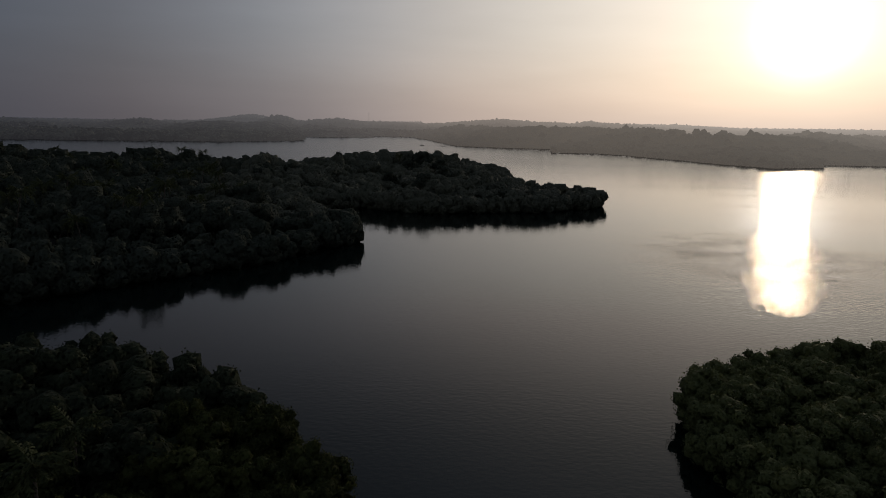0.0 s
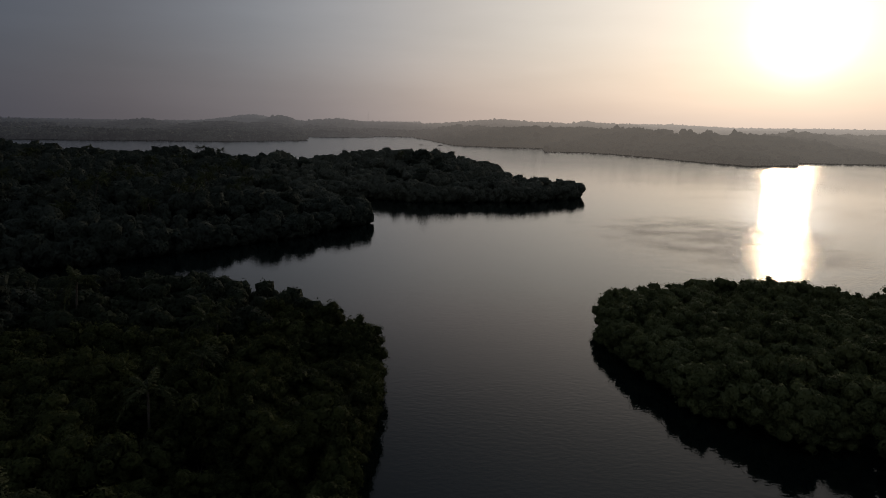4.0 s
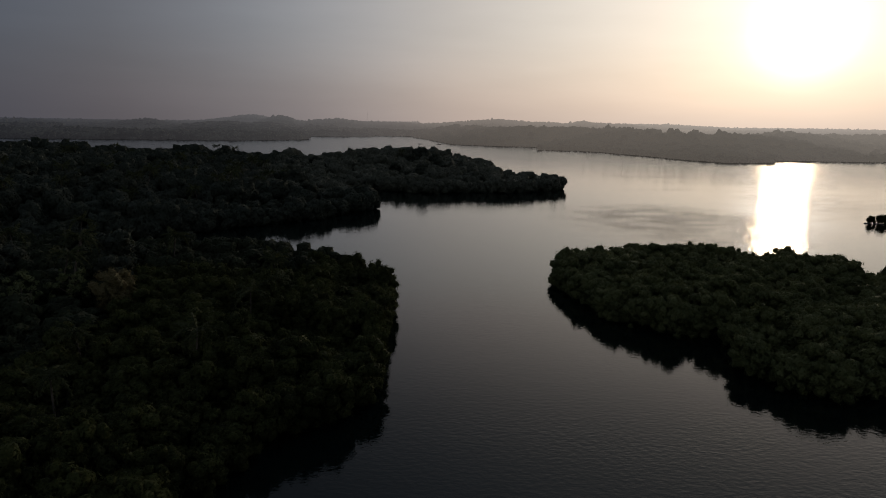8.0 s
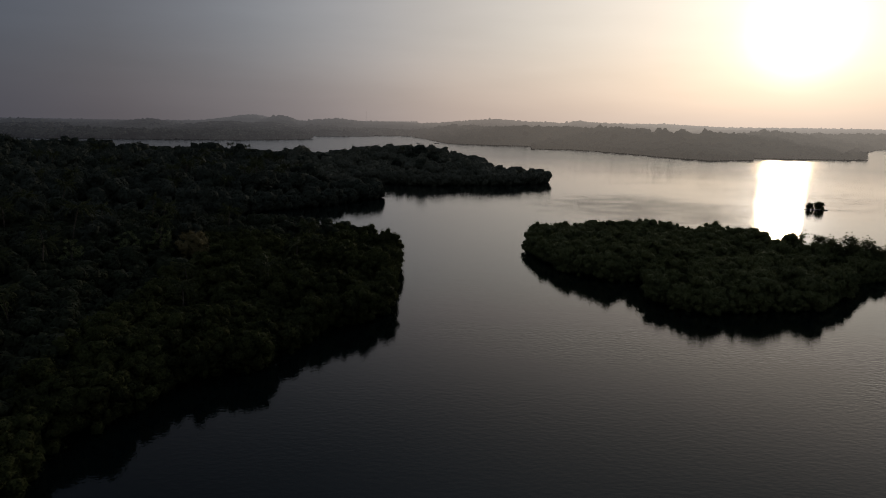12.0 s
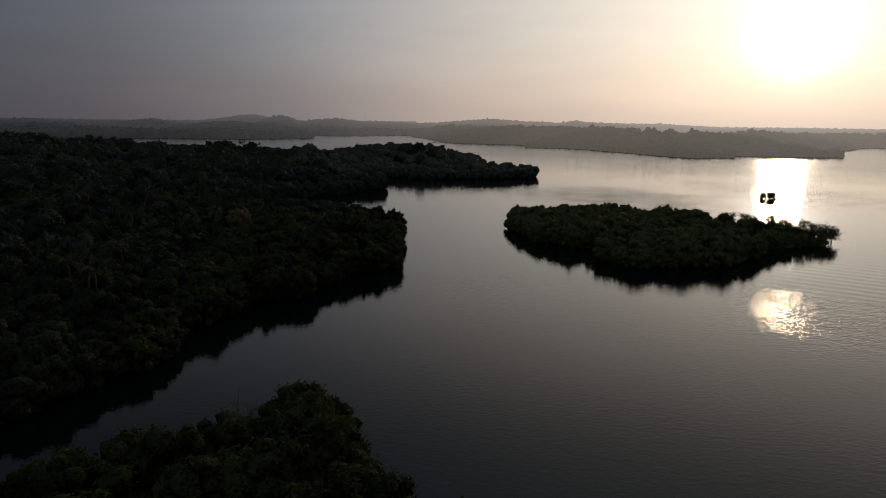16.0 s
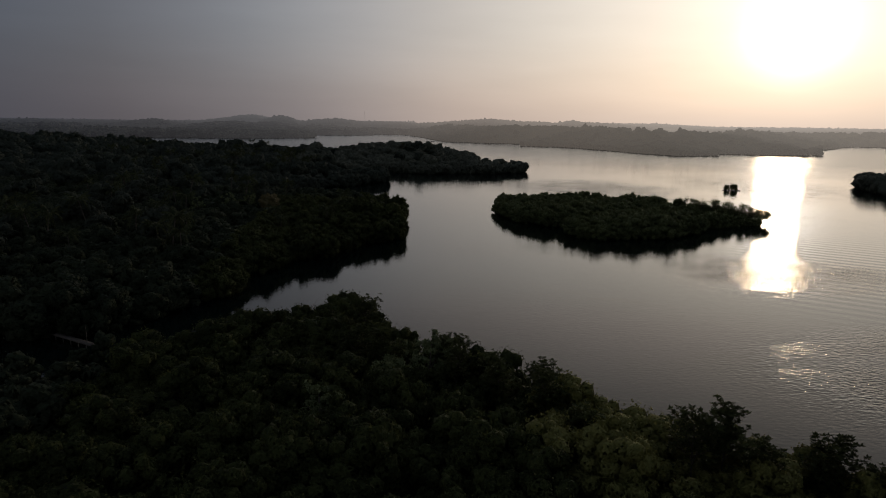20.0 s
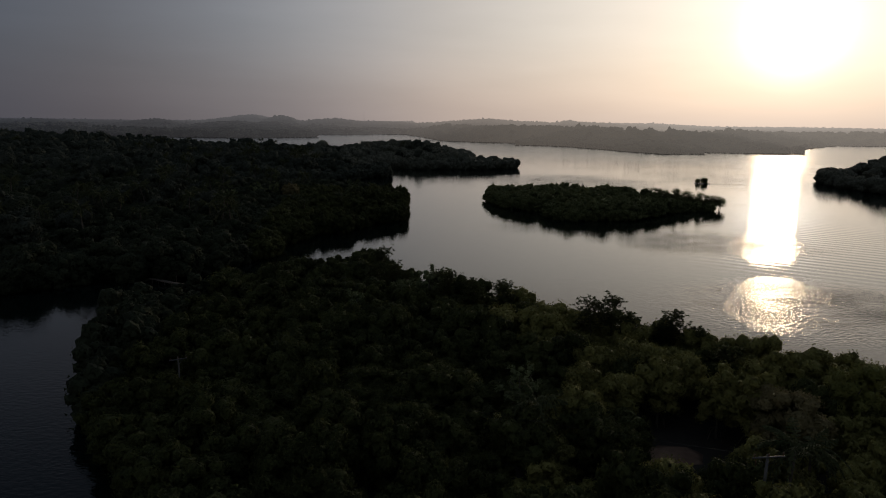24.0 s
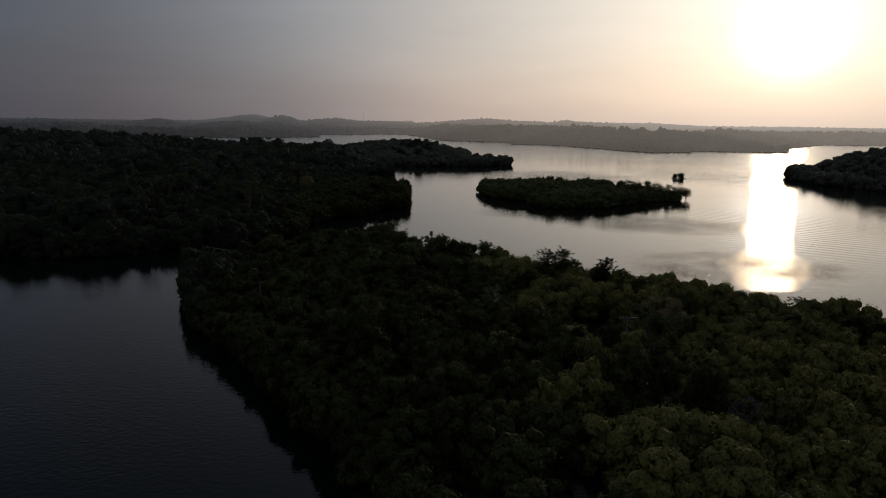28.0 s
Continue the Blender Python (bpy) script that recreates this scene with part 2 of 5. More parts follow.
    links.new(ripple.outputs["Fac"], small.inputs[0])
    links.new(swell.outputs["Fac"], add.inputs[0])
    links.new(small.outputs[0], add.inputs[2])
    chop = noise_node(nodes, links, 1.0, 2, stretch=(1.1, 1.7, 1, radians(24)))
    summed = nodes.new("ShaderNodeMath")
    summed.operation = "MULTIPLY_ADD"
    links.new(chop.outputs["Fac"], summed.inputs[0])
    summed.inputs[1].default_value = 1.2
    links.new(add.outputs[0], summed.inputs[2])
    power = nodes.new("ShaderNodeMapRange")
    power.inputs["To Min"].default_value, power.inputs["To Max"].default_value = 0.05, 1.0
    links.new(gusts, power.inputs["Value"])
    b = nodes.new("ShaderNodeBump")
    b.inputs["Distance"].default_value = 0.25
    b.inputs["Filter Width"].default_value = 0.01
    links.new(power.outputs[0], b.inputs["Strength"])
    links.new(summed.outputs[0], b.inputs["Height"])
    # long parallel wake ripples off the island's tip
    wake = nodes.new("ShaderNodeTexWave")
    wake.inputs["Scale"].default_value, wake.inputs["Distortion"].default_value, wake.inputs["Detail"].default_value = 0.075, 1.2, 1.0
    wake.inputs["Detail Scale"].default_value = 0.15
    turned = nodes.new("ShaderNodeMapping")
    turned.inputs["Rotation"].default_value = (0, 0, radians(-52))
    links.new(coord.outputs["Object"], turned.inputs[0])
    links.new(turned.outputs[0], wake.inputs["Vector"])
    move = nodes.new("ShaderNodeVectorMath")
    move.operation = "DISTANCE"
    move.inputs[1].default_value = (126, -58, 0)
    links.new(coord.outputs["Object"], move.inputs[0])
    fade = nodes.new("ShaderNodeMapRange")
    fade.inputs["From Min"].default_value, fade.inputs["From Max"].default_value = 66, 26
    links.new(move.outputs["Value"], fade.inputs["Value"])
    train = nodes.new("ShaderNodeBump")
    train.inputs["Distance"].default_value = 0.03
    train.inputs["Filter Width"].default_value = 0.01
    links.new(fade.outputs[0], train.inputs["Strength"])
    links.new(wake.outputs["Fac"], train.inputs["Height"])
    links.new(b.outputs[0], train.inputs["Normal"])
    links.new(train.outputs[0], bsdf.inputs["Normal"])
    return mat


WATER = water_material()
MUD = solid("mud_and_litter", (0.014, 0.012, 0.01), (0.04, 0.033, 0.025), 0.8, 0.9, 0.4)
MANGROVE = foliage("mangrove_leaves", (0.035, 0.043, 0.016), (0.096, 0.108, 0.038), 0.45)
# mangrove green greyed in base colour, one step of the painted haze gradient
INLAND = foliage("inland_leaves_haze_greyed", (0.023, 0.030, 0.019), (0.058, 0.070, 0.041), 0.4, 0.12, grain=3.0, cell=3.0)
# scrub's own yellow-green, with sunward brightness added into the base colour
SCRUB = foliage("lightened_mangrove_leaves", (0.118, 0.112, 0.036), (0.265, 0.25, 0.08), 0.3)
# mangrove green paled in base colour, in place of haze over the island
ISLAND_HAZE_PALE = foliage("island_leaves_haze_paled", (0.08, 0.094, 0.04), (0.18, 0.2, 0.085), 0.4)
# leaf green lifted and greyed in base colour to imitate distance haze
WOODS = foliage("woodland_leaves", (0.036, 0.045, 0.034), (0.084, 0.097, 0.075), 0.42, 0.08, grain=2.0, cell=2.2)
# woodland green with raised base colour, standing in for haze over headland and point
HAZE_PALE_WOODS = foliage("haze_paled_leaves", (0.11, 0.118, 0.09), (0.17, 0.178, 0.135), 0.4, 0.08, grain=2.0, cell=2.2)
# the morning haze is painted onto these far leaves as a glow
FAR_HAZE_GLOW = foliage("far_woods_haze_glow", (0.035, 0.04, 0.03), (0.14, 0.145, 0.11), 0.35, 0.03, gloss=0.0, grain=0.25, cell=0.35, tilt=0.8, haze=True)
PALM = foliage("palm_fronds", (0.03, 0.042, 0.017), (0.085, 0.094, 0.043), 0.3, 0.3)
PALE = foliage("pale_green_leaves", (0.085, 0.11, 0.045), (0.2, 0.23, 0.11), 0.25, 0.3)
GREY_LEAVES = foliage("grey_green_leaves", (0.1, 0.105, 0.09), (0.24, 0.24, 0.2), 0.2, 0.3)
DRY = foliage("brown_dry_leaves", (0.13, 0.105, 0.05), (0.27, 0.225, 0.11), 0.35, 0.3)
YELLOW = foliage("yellow_green_leaves", (0.12, 0.125, 0.035), (0.26, 0.26, 0.08), 0.4, 0.3)
BARK = solid("grey_bark", (0.06, 0.05, 0.04), (0.16, 0.13, 0.10), 3.0, 0.9, 0.5)
PLANK = solid("weathered_planks", (0.06, 0.05, 0.042), (0.14, 0.115, 0.095), 6.0, 0.85, 0.3)
TIN = solid("weathered_tin_roof", (0.22, 0.23, 0.25), (0.42, 0.43, 0.46), 2.0, 0.5, 0.1, 0.3)
RUST = solid("rusty_tin_roof", (0.09, 0.05, 0.035), (0.2, 0.11, 0.07), 2.0, 0.8, 0.2)
PLASTER = solid("stained_plaster", (0.3, 0.28, 0.25), (0.5, 0.47, 0.42), 1.5, 0.9, 0.1)
CONCRETE = solid("grey_concrete", (0.07, 0.068, 0.064), (0.13, 0.125, 0.115), 3.0, 0.85, 0.2)
STEEL = solid("galvanised_steel", (0.08, 0.082, 0.085), (0.13, 0.13, 0.13), 5.0, 0.55, 0.0, 0.4)
CABLE = solid("bare_conductor", (0.025, 0.025, 0.025), (0.05, 0.05, 0.05), 8.0, 0.6, 0.0, 0.2)
CERAMIC = solid("brown_ceramic", (0.1, 0.05, 0.03), (0.16, 0.09, 0.06), 8.0, 0.25)
EARTH = solid("red_earth", (0.15, 0.09, 0.06), (0.26, 0.165, 0.11), 1.2, 0.95, 0.4)
ROCK = solid("dark_wet_rock", (0.03, 0.028, 0.026), (0.09, 0.085, 0.08), 2.0, 0.7, 0.5)
HULL = solid("dark_painted_hull", (0.04, 0.04, 0.05), (0.09, 0.08, 0.08), 3.0, 0.6)

# ---- mesh helpers ----


def mesh_of(name, verts, faces, mat, smooth=False):
    """A mesh from an array of points and an array of four-cornered faces."""
    verts, faces = np.asarray(verts, np.float32), np.asarray(faces, np.int32)
    me = bpy.data.meshes.new(name)
    n, k = faces.shape
    me.vertices.add(len(verts))
    me.loops.add(n * k)
    me.polygons.add(n)
    me.vertices.foreach_set("co", verts.ravel())
    me.loops.foreach_set("vertex_index", faces.ravel())
    me.polygons.foreach_set("loop_start", np.arange(0, n * k, k, dtype=np.int32))
    if smooth:
        me.polygons.foreach_set("use_smooth", np.ones(n, bool))
    me.update(calc_edges=True)
    me.materials.append(mat)
    return me


def gather(pieces):
    """Joins (verts, faces) pairs into one pair."""
    verts, faces, at = [], [], 0
    for v, f in pieces:
        verts.append(v)
        faces.append(f + at)
        at += len(v)
    return np.concatenate(verts), np.concatenate(faces)


def part(name, data, parent, label=""):
    ob = new(name, data)
    ob.parent = parent
    if label:
        tagged(ob, label)
    return ob


def tube(path, radii, sides=6):
    """A tapered round bar along a line of points."""
    path = np.asarray(path, float)
    verts = []
    for i, p in enumerate(path):
        d = Vector(path[min(i + 1, len(path) - 1)] - path[max(i - 1, 0)]).normalized()
        a = d.orthogonal().normalized()
        b = d.cross(a)
        for k in range(sides):
            w = 2 * math.pi * k / sides
            verts.append(p + radii[i] * (math.cos(w) * np.array(a) + math.sin(w) * np.array(b)))
    faces = [(i * sides + k, i * sides + (k + 1) % sides, (i + 1) * sides + (k + 1) % sides, (i + 1) * sides + k)
             for i in range(len(path) - 1) for k in range(sides)]
    # closing caps, as thin four-cornered fans
    for end in (0, len(path) - 1):
        base = end * sides
        for k in range(1, sides - 1, 2):
            faces.append((base, base + k, base + k + 1, base + min(k + 2, sides - 1)))
    return np.array(verts), np.array(faces)


def box(cx, cy, cz, sx, sy, sz, turn=0.0):
    """A block by its centre and sizes, turned about the upright."""
    c, s = math.cos(turn), math.sin(turn)
    corners = np.array([(x, y, z) for z in (-.5, .5) for y in (-.5, .5) for x in (-.5, .5)]) * (sx, sy, sz)
    v = np.stack([corners[:, 0] * c - corners[:, 1] * s + cx, corners[:, 0] * s + corners[:, 1] * c + cy, corners[:, 2] + cz], 1)
    return v, np.array([(0, 2, 3, 1), (4, 5, 7, 6), (0, 1, 5, 4), (2, 6, 7, 3), (0, 4, 6, 2), (1, 3, 7, 5)])


# ---- plan of the shores ----
# control points of each shore, in order round the land; the drawn shore runs smoothly through them and is roughened
HEADLAND = [(97, 262), (90, 252), (78, 247), (60, 238), (48, 241), (28, 235), (11, 237), (-6, 250), (-30, 250), (-70, 260), (-110, 330), (-75, 410),
            (-60, 398), (-43, 435), (-14, 490), (27, 462), (70, 420), (80, 395), (74, 340), (68, 304), (79, 292), (90, 282)]
WEST_WOODS = [(-7, 190), (-6, 179), (-12, 171), (-18, 164), (-26, 152), (-34, 146), (-48, 134), (-56, 130), (-66, 119), (-84, 108), (-95, 98),
              (-112, 60), (-112, -90), (-150, -92), (-260, -120), (-700, -220), (-700, 440), (-300, 445), (-162, 450), (-112, 445), (-78, 412),
              (-60, 330), (-35, 250), (-24, 225), (-14, 204)]
PROMONTORY = [(-2, 35), (-3, 50), (-8, 60), (-14, 69), (-22, 75), (-30, 79), (-36, 86), (-43, 83), (-60, 81), (-76, 86), (-90, 92), (-130, 90),
              (-130, -89), (-104, -93), (-91, -95), (-82, -88), (-74, -84), (-66, -86), (-59, -83), (-51, -72), (-45, -63), (-42, -56), (-43, -47),
              (-38, -38), (-33, -30), (-26, -26), (-21, -18), (-17, -9), (-9, -5), (-5, 6), (-4, 20)]
SOUTH_LAND = [(-58, -95), (-48, -91), (-38, -92), (-30, -89), (-21, -80), (-15, -83), (-12, -98), (-5, -106.5), (2.5, -113), (11, -123.5), (18.5, -131.5),
              (26, -139), (32.5, -145.5), (42, -150.5), (56, -160), (80, -172), (140, -195), (300, -240), (300, -360), (-30, -360), (-18, -300), (-10, -250),
              (-16, -222), (-23, -205), (-28, -195), (-33, -186), (-38, -177), (-41, -168), (-47, -161), (-53, -150), (-59, -134), (-62, -121),
              (-66, -106), (-64, -98)]
ISLAND = [(32.8, 57), (34.3, 42.4), (36, 30.5), (43.5, 22), (50, 20), (49.8, 14.5), (47, 7.5), (48.5, -0.5), (55, -5), (66, -3.6), (78.5, -2.4), (90, 4.4), (101, 15.8), (117, 22),
          (133, 24), (138, 28), (122, 40), (109, 52), (101, 64), (88, 69), (76, 79), (58.5, 80), (45.5, 74.5), (35.5, 66.5)]
ISLET = [(178, 143), (182, 140), (188, 142), (191, 145), (184, 147)]
EAST_POINT = [(290, 177), (277, 160), (266, 146), (258, 118), (259, 90), (272, 60), (330, 20), (460, -10), (800, -40), (1100, 200), (800, 420), (500, 330), (371, 228), (312, 184)]
FAR_SHORE = [(92, 1190), (114, 905), (181, 861), (237, 842), (208, 738), (258, 735), (281, 703), (307, 615), (318, 560), (340, 513), (398, 530),
             (418, 566), (479, 562), (556, 558), (600, 640), (690, 738), (874, 913), (1040, 935), (1700, 1000), (1700, 1900), (92, 1900), (60, 1400)]
NORTH_SHORE = [(-900, 860), (-494, 882), (-361, 902), (-290, 912), (-202, 931), (-119, 1022), (-128, 1100), (-146, 1289), (-84, 1372), (-11, 1345),
               (120, 1351), (140, 1900), (-900, 1900)]
SHORES = {"headland": HEADLAND, "west": WEST_WOODS, "promontory": PROMONTORY, "south": SOUTH_LAND, "island": ISLAND, "islet": ISLET,
          "east": EAST_POINT, "far": FAR_SHORE, "north": NORTH_SHORE}


def shore_line(points, step=4.0):
    """A closed, slightly rough line through the control points."""
    pts, out = [np.array(p, float) for p in points], []
    n = len(pts)
    for i in range(n):
        p1, p2 = pts[i], pts[(i + 1) % n]
        span = np.linalg.norm(p2 - p1)
        count = int(min(max(span / step, 1), 12))
        for k in range(count):
            u = k / count
            q = p1 + (p2 - p1) * (u * u * (3 - 2 * u) * 0.5 + u * 0.5)
            wob = min(1.0, span / 14)
            q = q + wob * np.array((noise.noise((q[0] * 0.14, q[1] * 0.14, 3.0)), noise.noise((q[0] * 0.14, q[1] * 0.14, 9.0))))
            out.append(q)
    return np.array(out)


LINES = {k: shore_line(v, 4.0 if k in ("island", "promontory", "south", "west", "islet") else 14.0) for k, v in SHORES.items()}


def inside_by(line, pts):
    """How far points lie inside a closed line (negative: outside)."""
    d2 = np.full(len(pts), 1e18)
    odd = np.zeros(len(pts), bool)
    x, y = pts[:, 0], pts[:, 1]
    for a, b in zip(line, np.roll(line, -1, 0)):
        ab = b - a
        u = np.clip(((x - a[0]) * ab[0] + (y - a[1]) * ab[1]) / (ab @ ab + 1e-12), 0, 1)
        d2 = np.minimum(d2, (x - a[0] - u * ab[0]) ** 2 + (y - a[1] - u * ab[1]) ** 2)
        cross = (a[1] > y) != (b[1] > y)
        with np.errstate(divide="ignore", invalid="ignore"):
            odd ^= cross & (x < a[0] + (y - a[1]) * ab[0] / (ab[1] if ab[1] else 1e-12))
    d = np.sqrt(d2)
    return np.where(odd, d, -d)


def bump2(x, y, cx, cy, r, h):
    return h * np.exp(-((x - cx) ** 2 + (y - cy) ** 2) / (r * r))


def smooth01(v):
    v = np.clip(v, 0, 1)
    return v * v * (3 - 2 * v)


def land_depth(pts):
    return {k: inside_by(line, pts) for k, line in LINES.items()}


def ground_height(pts, depth=None):
    """The height of the ground: low mud shores, gentle rises in the woods, hills along the far shores."""
    depth = depth or land_depth(pts)
    x, y = pts[:, 0], pts[:, 1]
    # along the far shores the ground lies back under the overhanging trees
    best = np.max(np.stack([d - (16 if k in ("far", "north") else 0) for k, d in depth.items()]), 0)
    h = np.where(best > 4.5, 0.25 + 0.35 * smooth01((best - 4.5) / 10), -1.75 + 2.0 * smooth01(best / 4.5))
    rise = bump2(x, y, -190, 330, 130, 1.5) + bump2(x, y, -260, 230, 110, 6) + bump2(x, y, 5, 350, 60, 4) + bump2(x, y, -420, 250, 160, 9)
    rise = rise + bump2(x, y, 40, 400, 45, 3) + bump2(x, y, -150, 120, 90, 3)
    h = h + rise * smooth01((best - 4) / 30)
    wave = 0.5 + 0.5 * np.sin(x * 0.011 + 1.3) * np.cos(y * 0.009 + x * 0.004)
    h = h + smooth01((depth["far"] - 8) / 140) * (11 + 8 * wave) + smooth01((depth["north"] - 10) / 220) * (2 + 5 * wave)
    h = h + smooth01((depth["east"] - 3) / 55) * (11 + 4 * wave)
    return h


# ---- ground and water ----
def build_ground():
    near_x = np.concatenate([np.arange(-130, 140, 3.0), np.arange(140, 440, 12.0)])
    xs = np.unique(np.concatenate([near_x, np.arange(-720, -130, 14.0), np.arange(440, 1800, 45.0), np.linspace(-4900, -720, 14), np.linspace(1800, 4900, 8)]))
    ys = np.unique(np.concatenate([np.arange(-330, 100, 3.0), np.arange(100, 300, 5.0), np.arange(300, 1000, 14.0), np.arange(1000, 2000, 45.0),
                                   np.linspace(-4900, -330, 10), np.linspace(2000, 4900, 10)]))
    gx, gy = np.meshgrid(xs, ys)
    pts = np.stack([gx.ravel(), gy.ravel()], 1)
    depth = land_depth(pts)
    z = ground_height(pts, depth) - np.where(np.maximum(depth["far"], depth["north"]) > 0, 3.0, 0.0)
    verts = np.column_stack([pts, z])
    nx, ny = len(xs), len(ys)
    i, j = np.meshgrid(np.arange(nx - 1), np.arange(ny - 1))
    a = (j * nx + i).ravel()
    me = mesh_of("ground", verts, np.stack([a, a + 1, a + nx + 1, a + nx], 1), MUD, True)
    # beyond the lagoon the ground takes the glowing haze material of the far woods
    me.materials.append(FAR_HAZE_GLOW)
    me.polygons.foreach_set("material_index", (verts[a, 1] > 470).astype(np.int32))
    ob = new("ground", me)
    return tagged(ob, "dark mud ground with leaf litter under the mangroves", "ground", kind="structure")


build_ground()
edge = 4950.0
wv = [(x, y, 0.0) for y in (-edge, 0, edge) for x in (-edge, 0, edge)]
wf = [(0, 1, 4, 3), (1, 2, 5, 4), (3, 4, 7, 6), (4, 5, 8, 7)]
tagged(new("water", mesh_of("water", wv, wf, WATER)), "calm dark lagoon water with light wind ripples and a sun glitter path", "water", kind="structure")

# ---- trees ----


def cube_sphere(cuts):
    """A ball of four-cornered faces, cuts by cuts on each of its six sides."""
    index, verts, faces = {}, [], []
    for axis in range(3):
        for side in (-1, 1):
            for i in range(cuts):
                for j in range(cuts):
                    face = []
                    for a, b in ((i, j), (i + 1, j), (i + 1, j + 1), (i, j + 1)):
                        p = [0, 0, 0]
                        p[axis], p[(axis + 1) % 3], p[(axis + 2) % 3] = side * cuts, 2 * a - cuts, 2 * b - cuts
                        key = tuple(p)
                        if key not in index:
                            index[key] = len(verts)
                            q = np.tan(np.array(p, float) / cuts * math.pi / 4)
                            verts.append(q / np.linalg.norm(q))
                        face.append(index[key])
                    faces.append(face if side > 0 else face[::-1])
    return np.array(verts), np.array(faces)


BALL = cube_sphere(2)


def icosahedron():
    g = (1 + math.sqrt(5)) / 2
    pts = np.array([(-1, g, 0), (1, g, 0), (-1, -g, 0), (1, -g, 0), (0, -1, g), (0, 1, g), (0, -1, -g), (0, 1, -g), (g, 0, -1), (g, 0, 1), (-g, 0, -1), (-g, 0, 1)])
    tris = [t for t in itertools.combinations(range(12), 3) if all(np.linalg.norm(pts[a] - pts[b]) < 2.1 for a, b in itertools.combinations(t, 2))]
    tris = [t if np.cross(pts[t[1]] - pts[t[0]], pts[t[2]] - pts[t[0]]) @ pts[t[0]] > 0 else t[::-1] for t in tris]
    return pts / np.linalg.norm(pts[0]), np.array(tris)


SMALL_CORE = icosahedron()


def leaf_clumps(centres, reach, ways, leaves, size, rng, ball, mass):
    """Clumps of a crown: each is a lumpy rounded mass with small pointed leaves standing off its surface, turned away from the crown's middle."""
    n = len(centres)
    v, f = ball
    reach = reach if leaves else reach * 1.1
    turn = rng.uniform(0, 6.283, (2, n, 1))
    c, w = np.cos(turn), np.sin(turn)
    x, y, z = v[None, :, 0] * c[0] - v[None, :, 1] * w[0], v[None, :, 0] * w[0] + v[None, :, 1] * c[0], v[None, :, 2] + 0 * c[0]
    v = np.stack([x, y * c[1] - z * w[1], y * w[1] + z * c[1]], 2)
    lump = centres[:, None] + v * mass * reach[:, None, None] * rng.uniform(0.64, 1.04, (n, v.shape[1], 1)) * (1, 1, 0.86)
    solid_part = lump.reshape(-1, 3), (f[None] + (np.arange(n) * v.shape[1])[:, None, None]).reshape(-1, 3)
    if not leaves:
        return solid_part
    out = rng.normal(0, 1, (n, leaves, 3))
    out /= np.linalg.norm(out, axis=2, keepdims=True)
    out += ways[:, None] * 0.75 + np.array((0, 0, 0.25))
    out /= np.linalg.norm(out, axis=2, keepdims=True)
    at = centres[:, None] + out * reach[:, None, None] * rng.uniform(0.74 * mass, 1.08, (n, leaves, 1)) * (1, 1, 0.86)
    face = out + rng.normal(0, 0.5, out.shape)
    face /= np.linalg.norm(face, axis=2, keepdims=True)
    along = np.cross(face, rng.normal(0, 1, out.shape))
    along /= np.linalg.norm(along, axis=2, keepdims=True)
    across = np.cross(face, along)
    s = size * rng.uniform(0.65, 1.3, (n, leaves, 1))
    verts = np.stack([at + along * s * 0.58, at - along * s * 0.38 + across * s * 0.36, at - along * s * 0.38 - across * s * 0.36], 2).reshape(-1, 3)
    return gather([solid_part, (verts, np.arange(n * leaves * 3).reshape(-1, 3))])


def crown(rng, height, width, clumps, leaves, size, base=0.1, core=0.5, airy=1.0):
    """A crown: a rough dome of rounded leaf clumps. base: where it begins, as a share of the height; core 0: no inner mass; airy: below 1, smaller clumps with gaps."""
    ball = SMALL_CORE
    low, r = height * base, width * 0.5
    half = (height - low) * 0.5
    lobes = rng.normal(0, 1, (6, 3))
    lobes[:, 2] = np.abs(lobes[:, 2]) * 0.8
    lobes /= np.linalg.norm(lobes, axis=1, keepdims=True)
    lift = rng.uniform(0.0, 0.30, 6)

    def skirt(d):
        """Below its middle the crown hangs down steeply; lobes stand out of the dome."""
        across = np.linalg.norm(d[:, :2], axis=1, keepdims=True)
        wider = np.where(d[:, 2:3] < 0, np.clip(0.95 / (across + 1e-6), 1, 1.6), 1.0)
        bulge = 0.90 + (np.clip((d @ lobes.T - 0.6) / 0.4, 0, 1) * lift).max(1)[:, None]
        return d * np.concatenate([wider, wider, np.where(d[:, 2:3] < 0, 1.2, 1.0)], 1) * bulge

    k = np.arange(clumps) + 0.5
    z = 1 - 1.75 * k / clumps
    a = k * 2.39996 + rng.uniform(-.5, .5, clumps)
    q = np.sqrt(np.clip(1 - z * z, 0, 1))
    d = np.stack([q * np.cos(a), q * np.sin(a), z], 1) + rng.normal(0, 0.12, (clumps, 3))
    d /= np.linalg.norm(d, axis=1, keepdims=True)
    centre = np.array((0, 0, low + half))
    shape = np.array((r, r, half))
    reach = airy * r * 2.0 / math.sqrt(clumps) * rng.uniform(0.6, 1.35, clumps)
    depth = np.where(k[:, None] % 3 < 1, rng.uniform(0.5, 0.64, (clumps, 1)), rng.uniform(0.64, 0.8, (clumps, 1))) if core else rng.uniform(0.35, 0.95, (clumps, 1))
    ways = d / shape * half
    ways /= np.linalg.norm(ways, axis=1, keepdims=True)
    pieces = [leaf_clumps(centre + skirt(d) * depth * shape, reach, ways, leaves, size, rng, ball, 0.5 if airy < 0.7 else 0.9 if leaves > 20 else 1.0)]
    if core:
        v, f = ball
        pieces.append((centre + skirt(v) * core * shape, f))
    return gather(pieces)


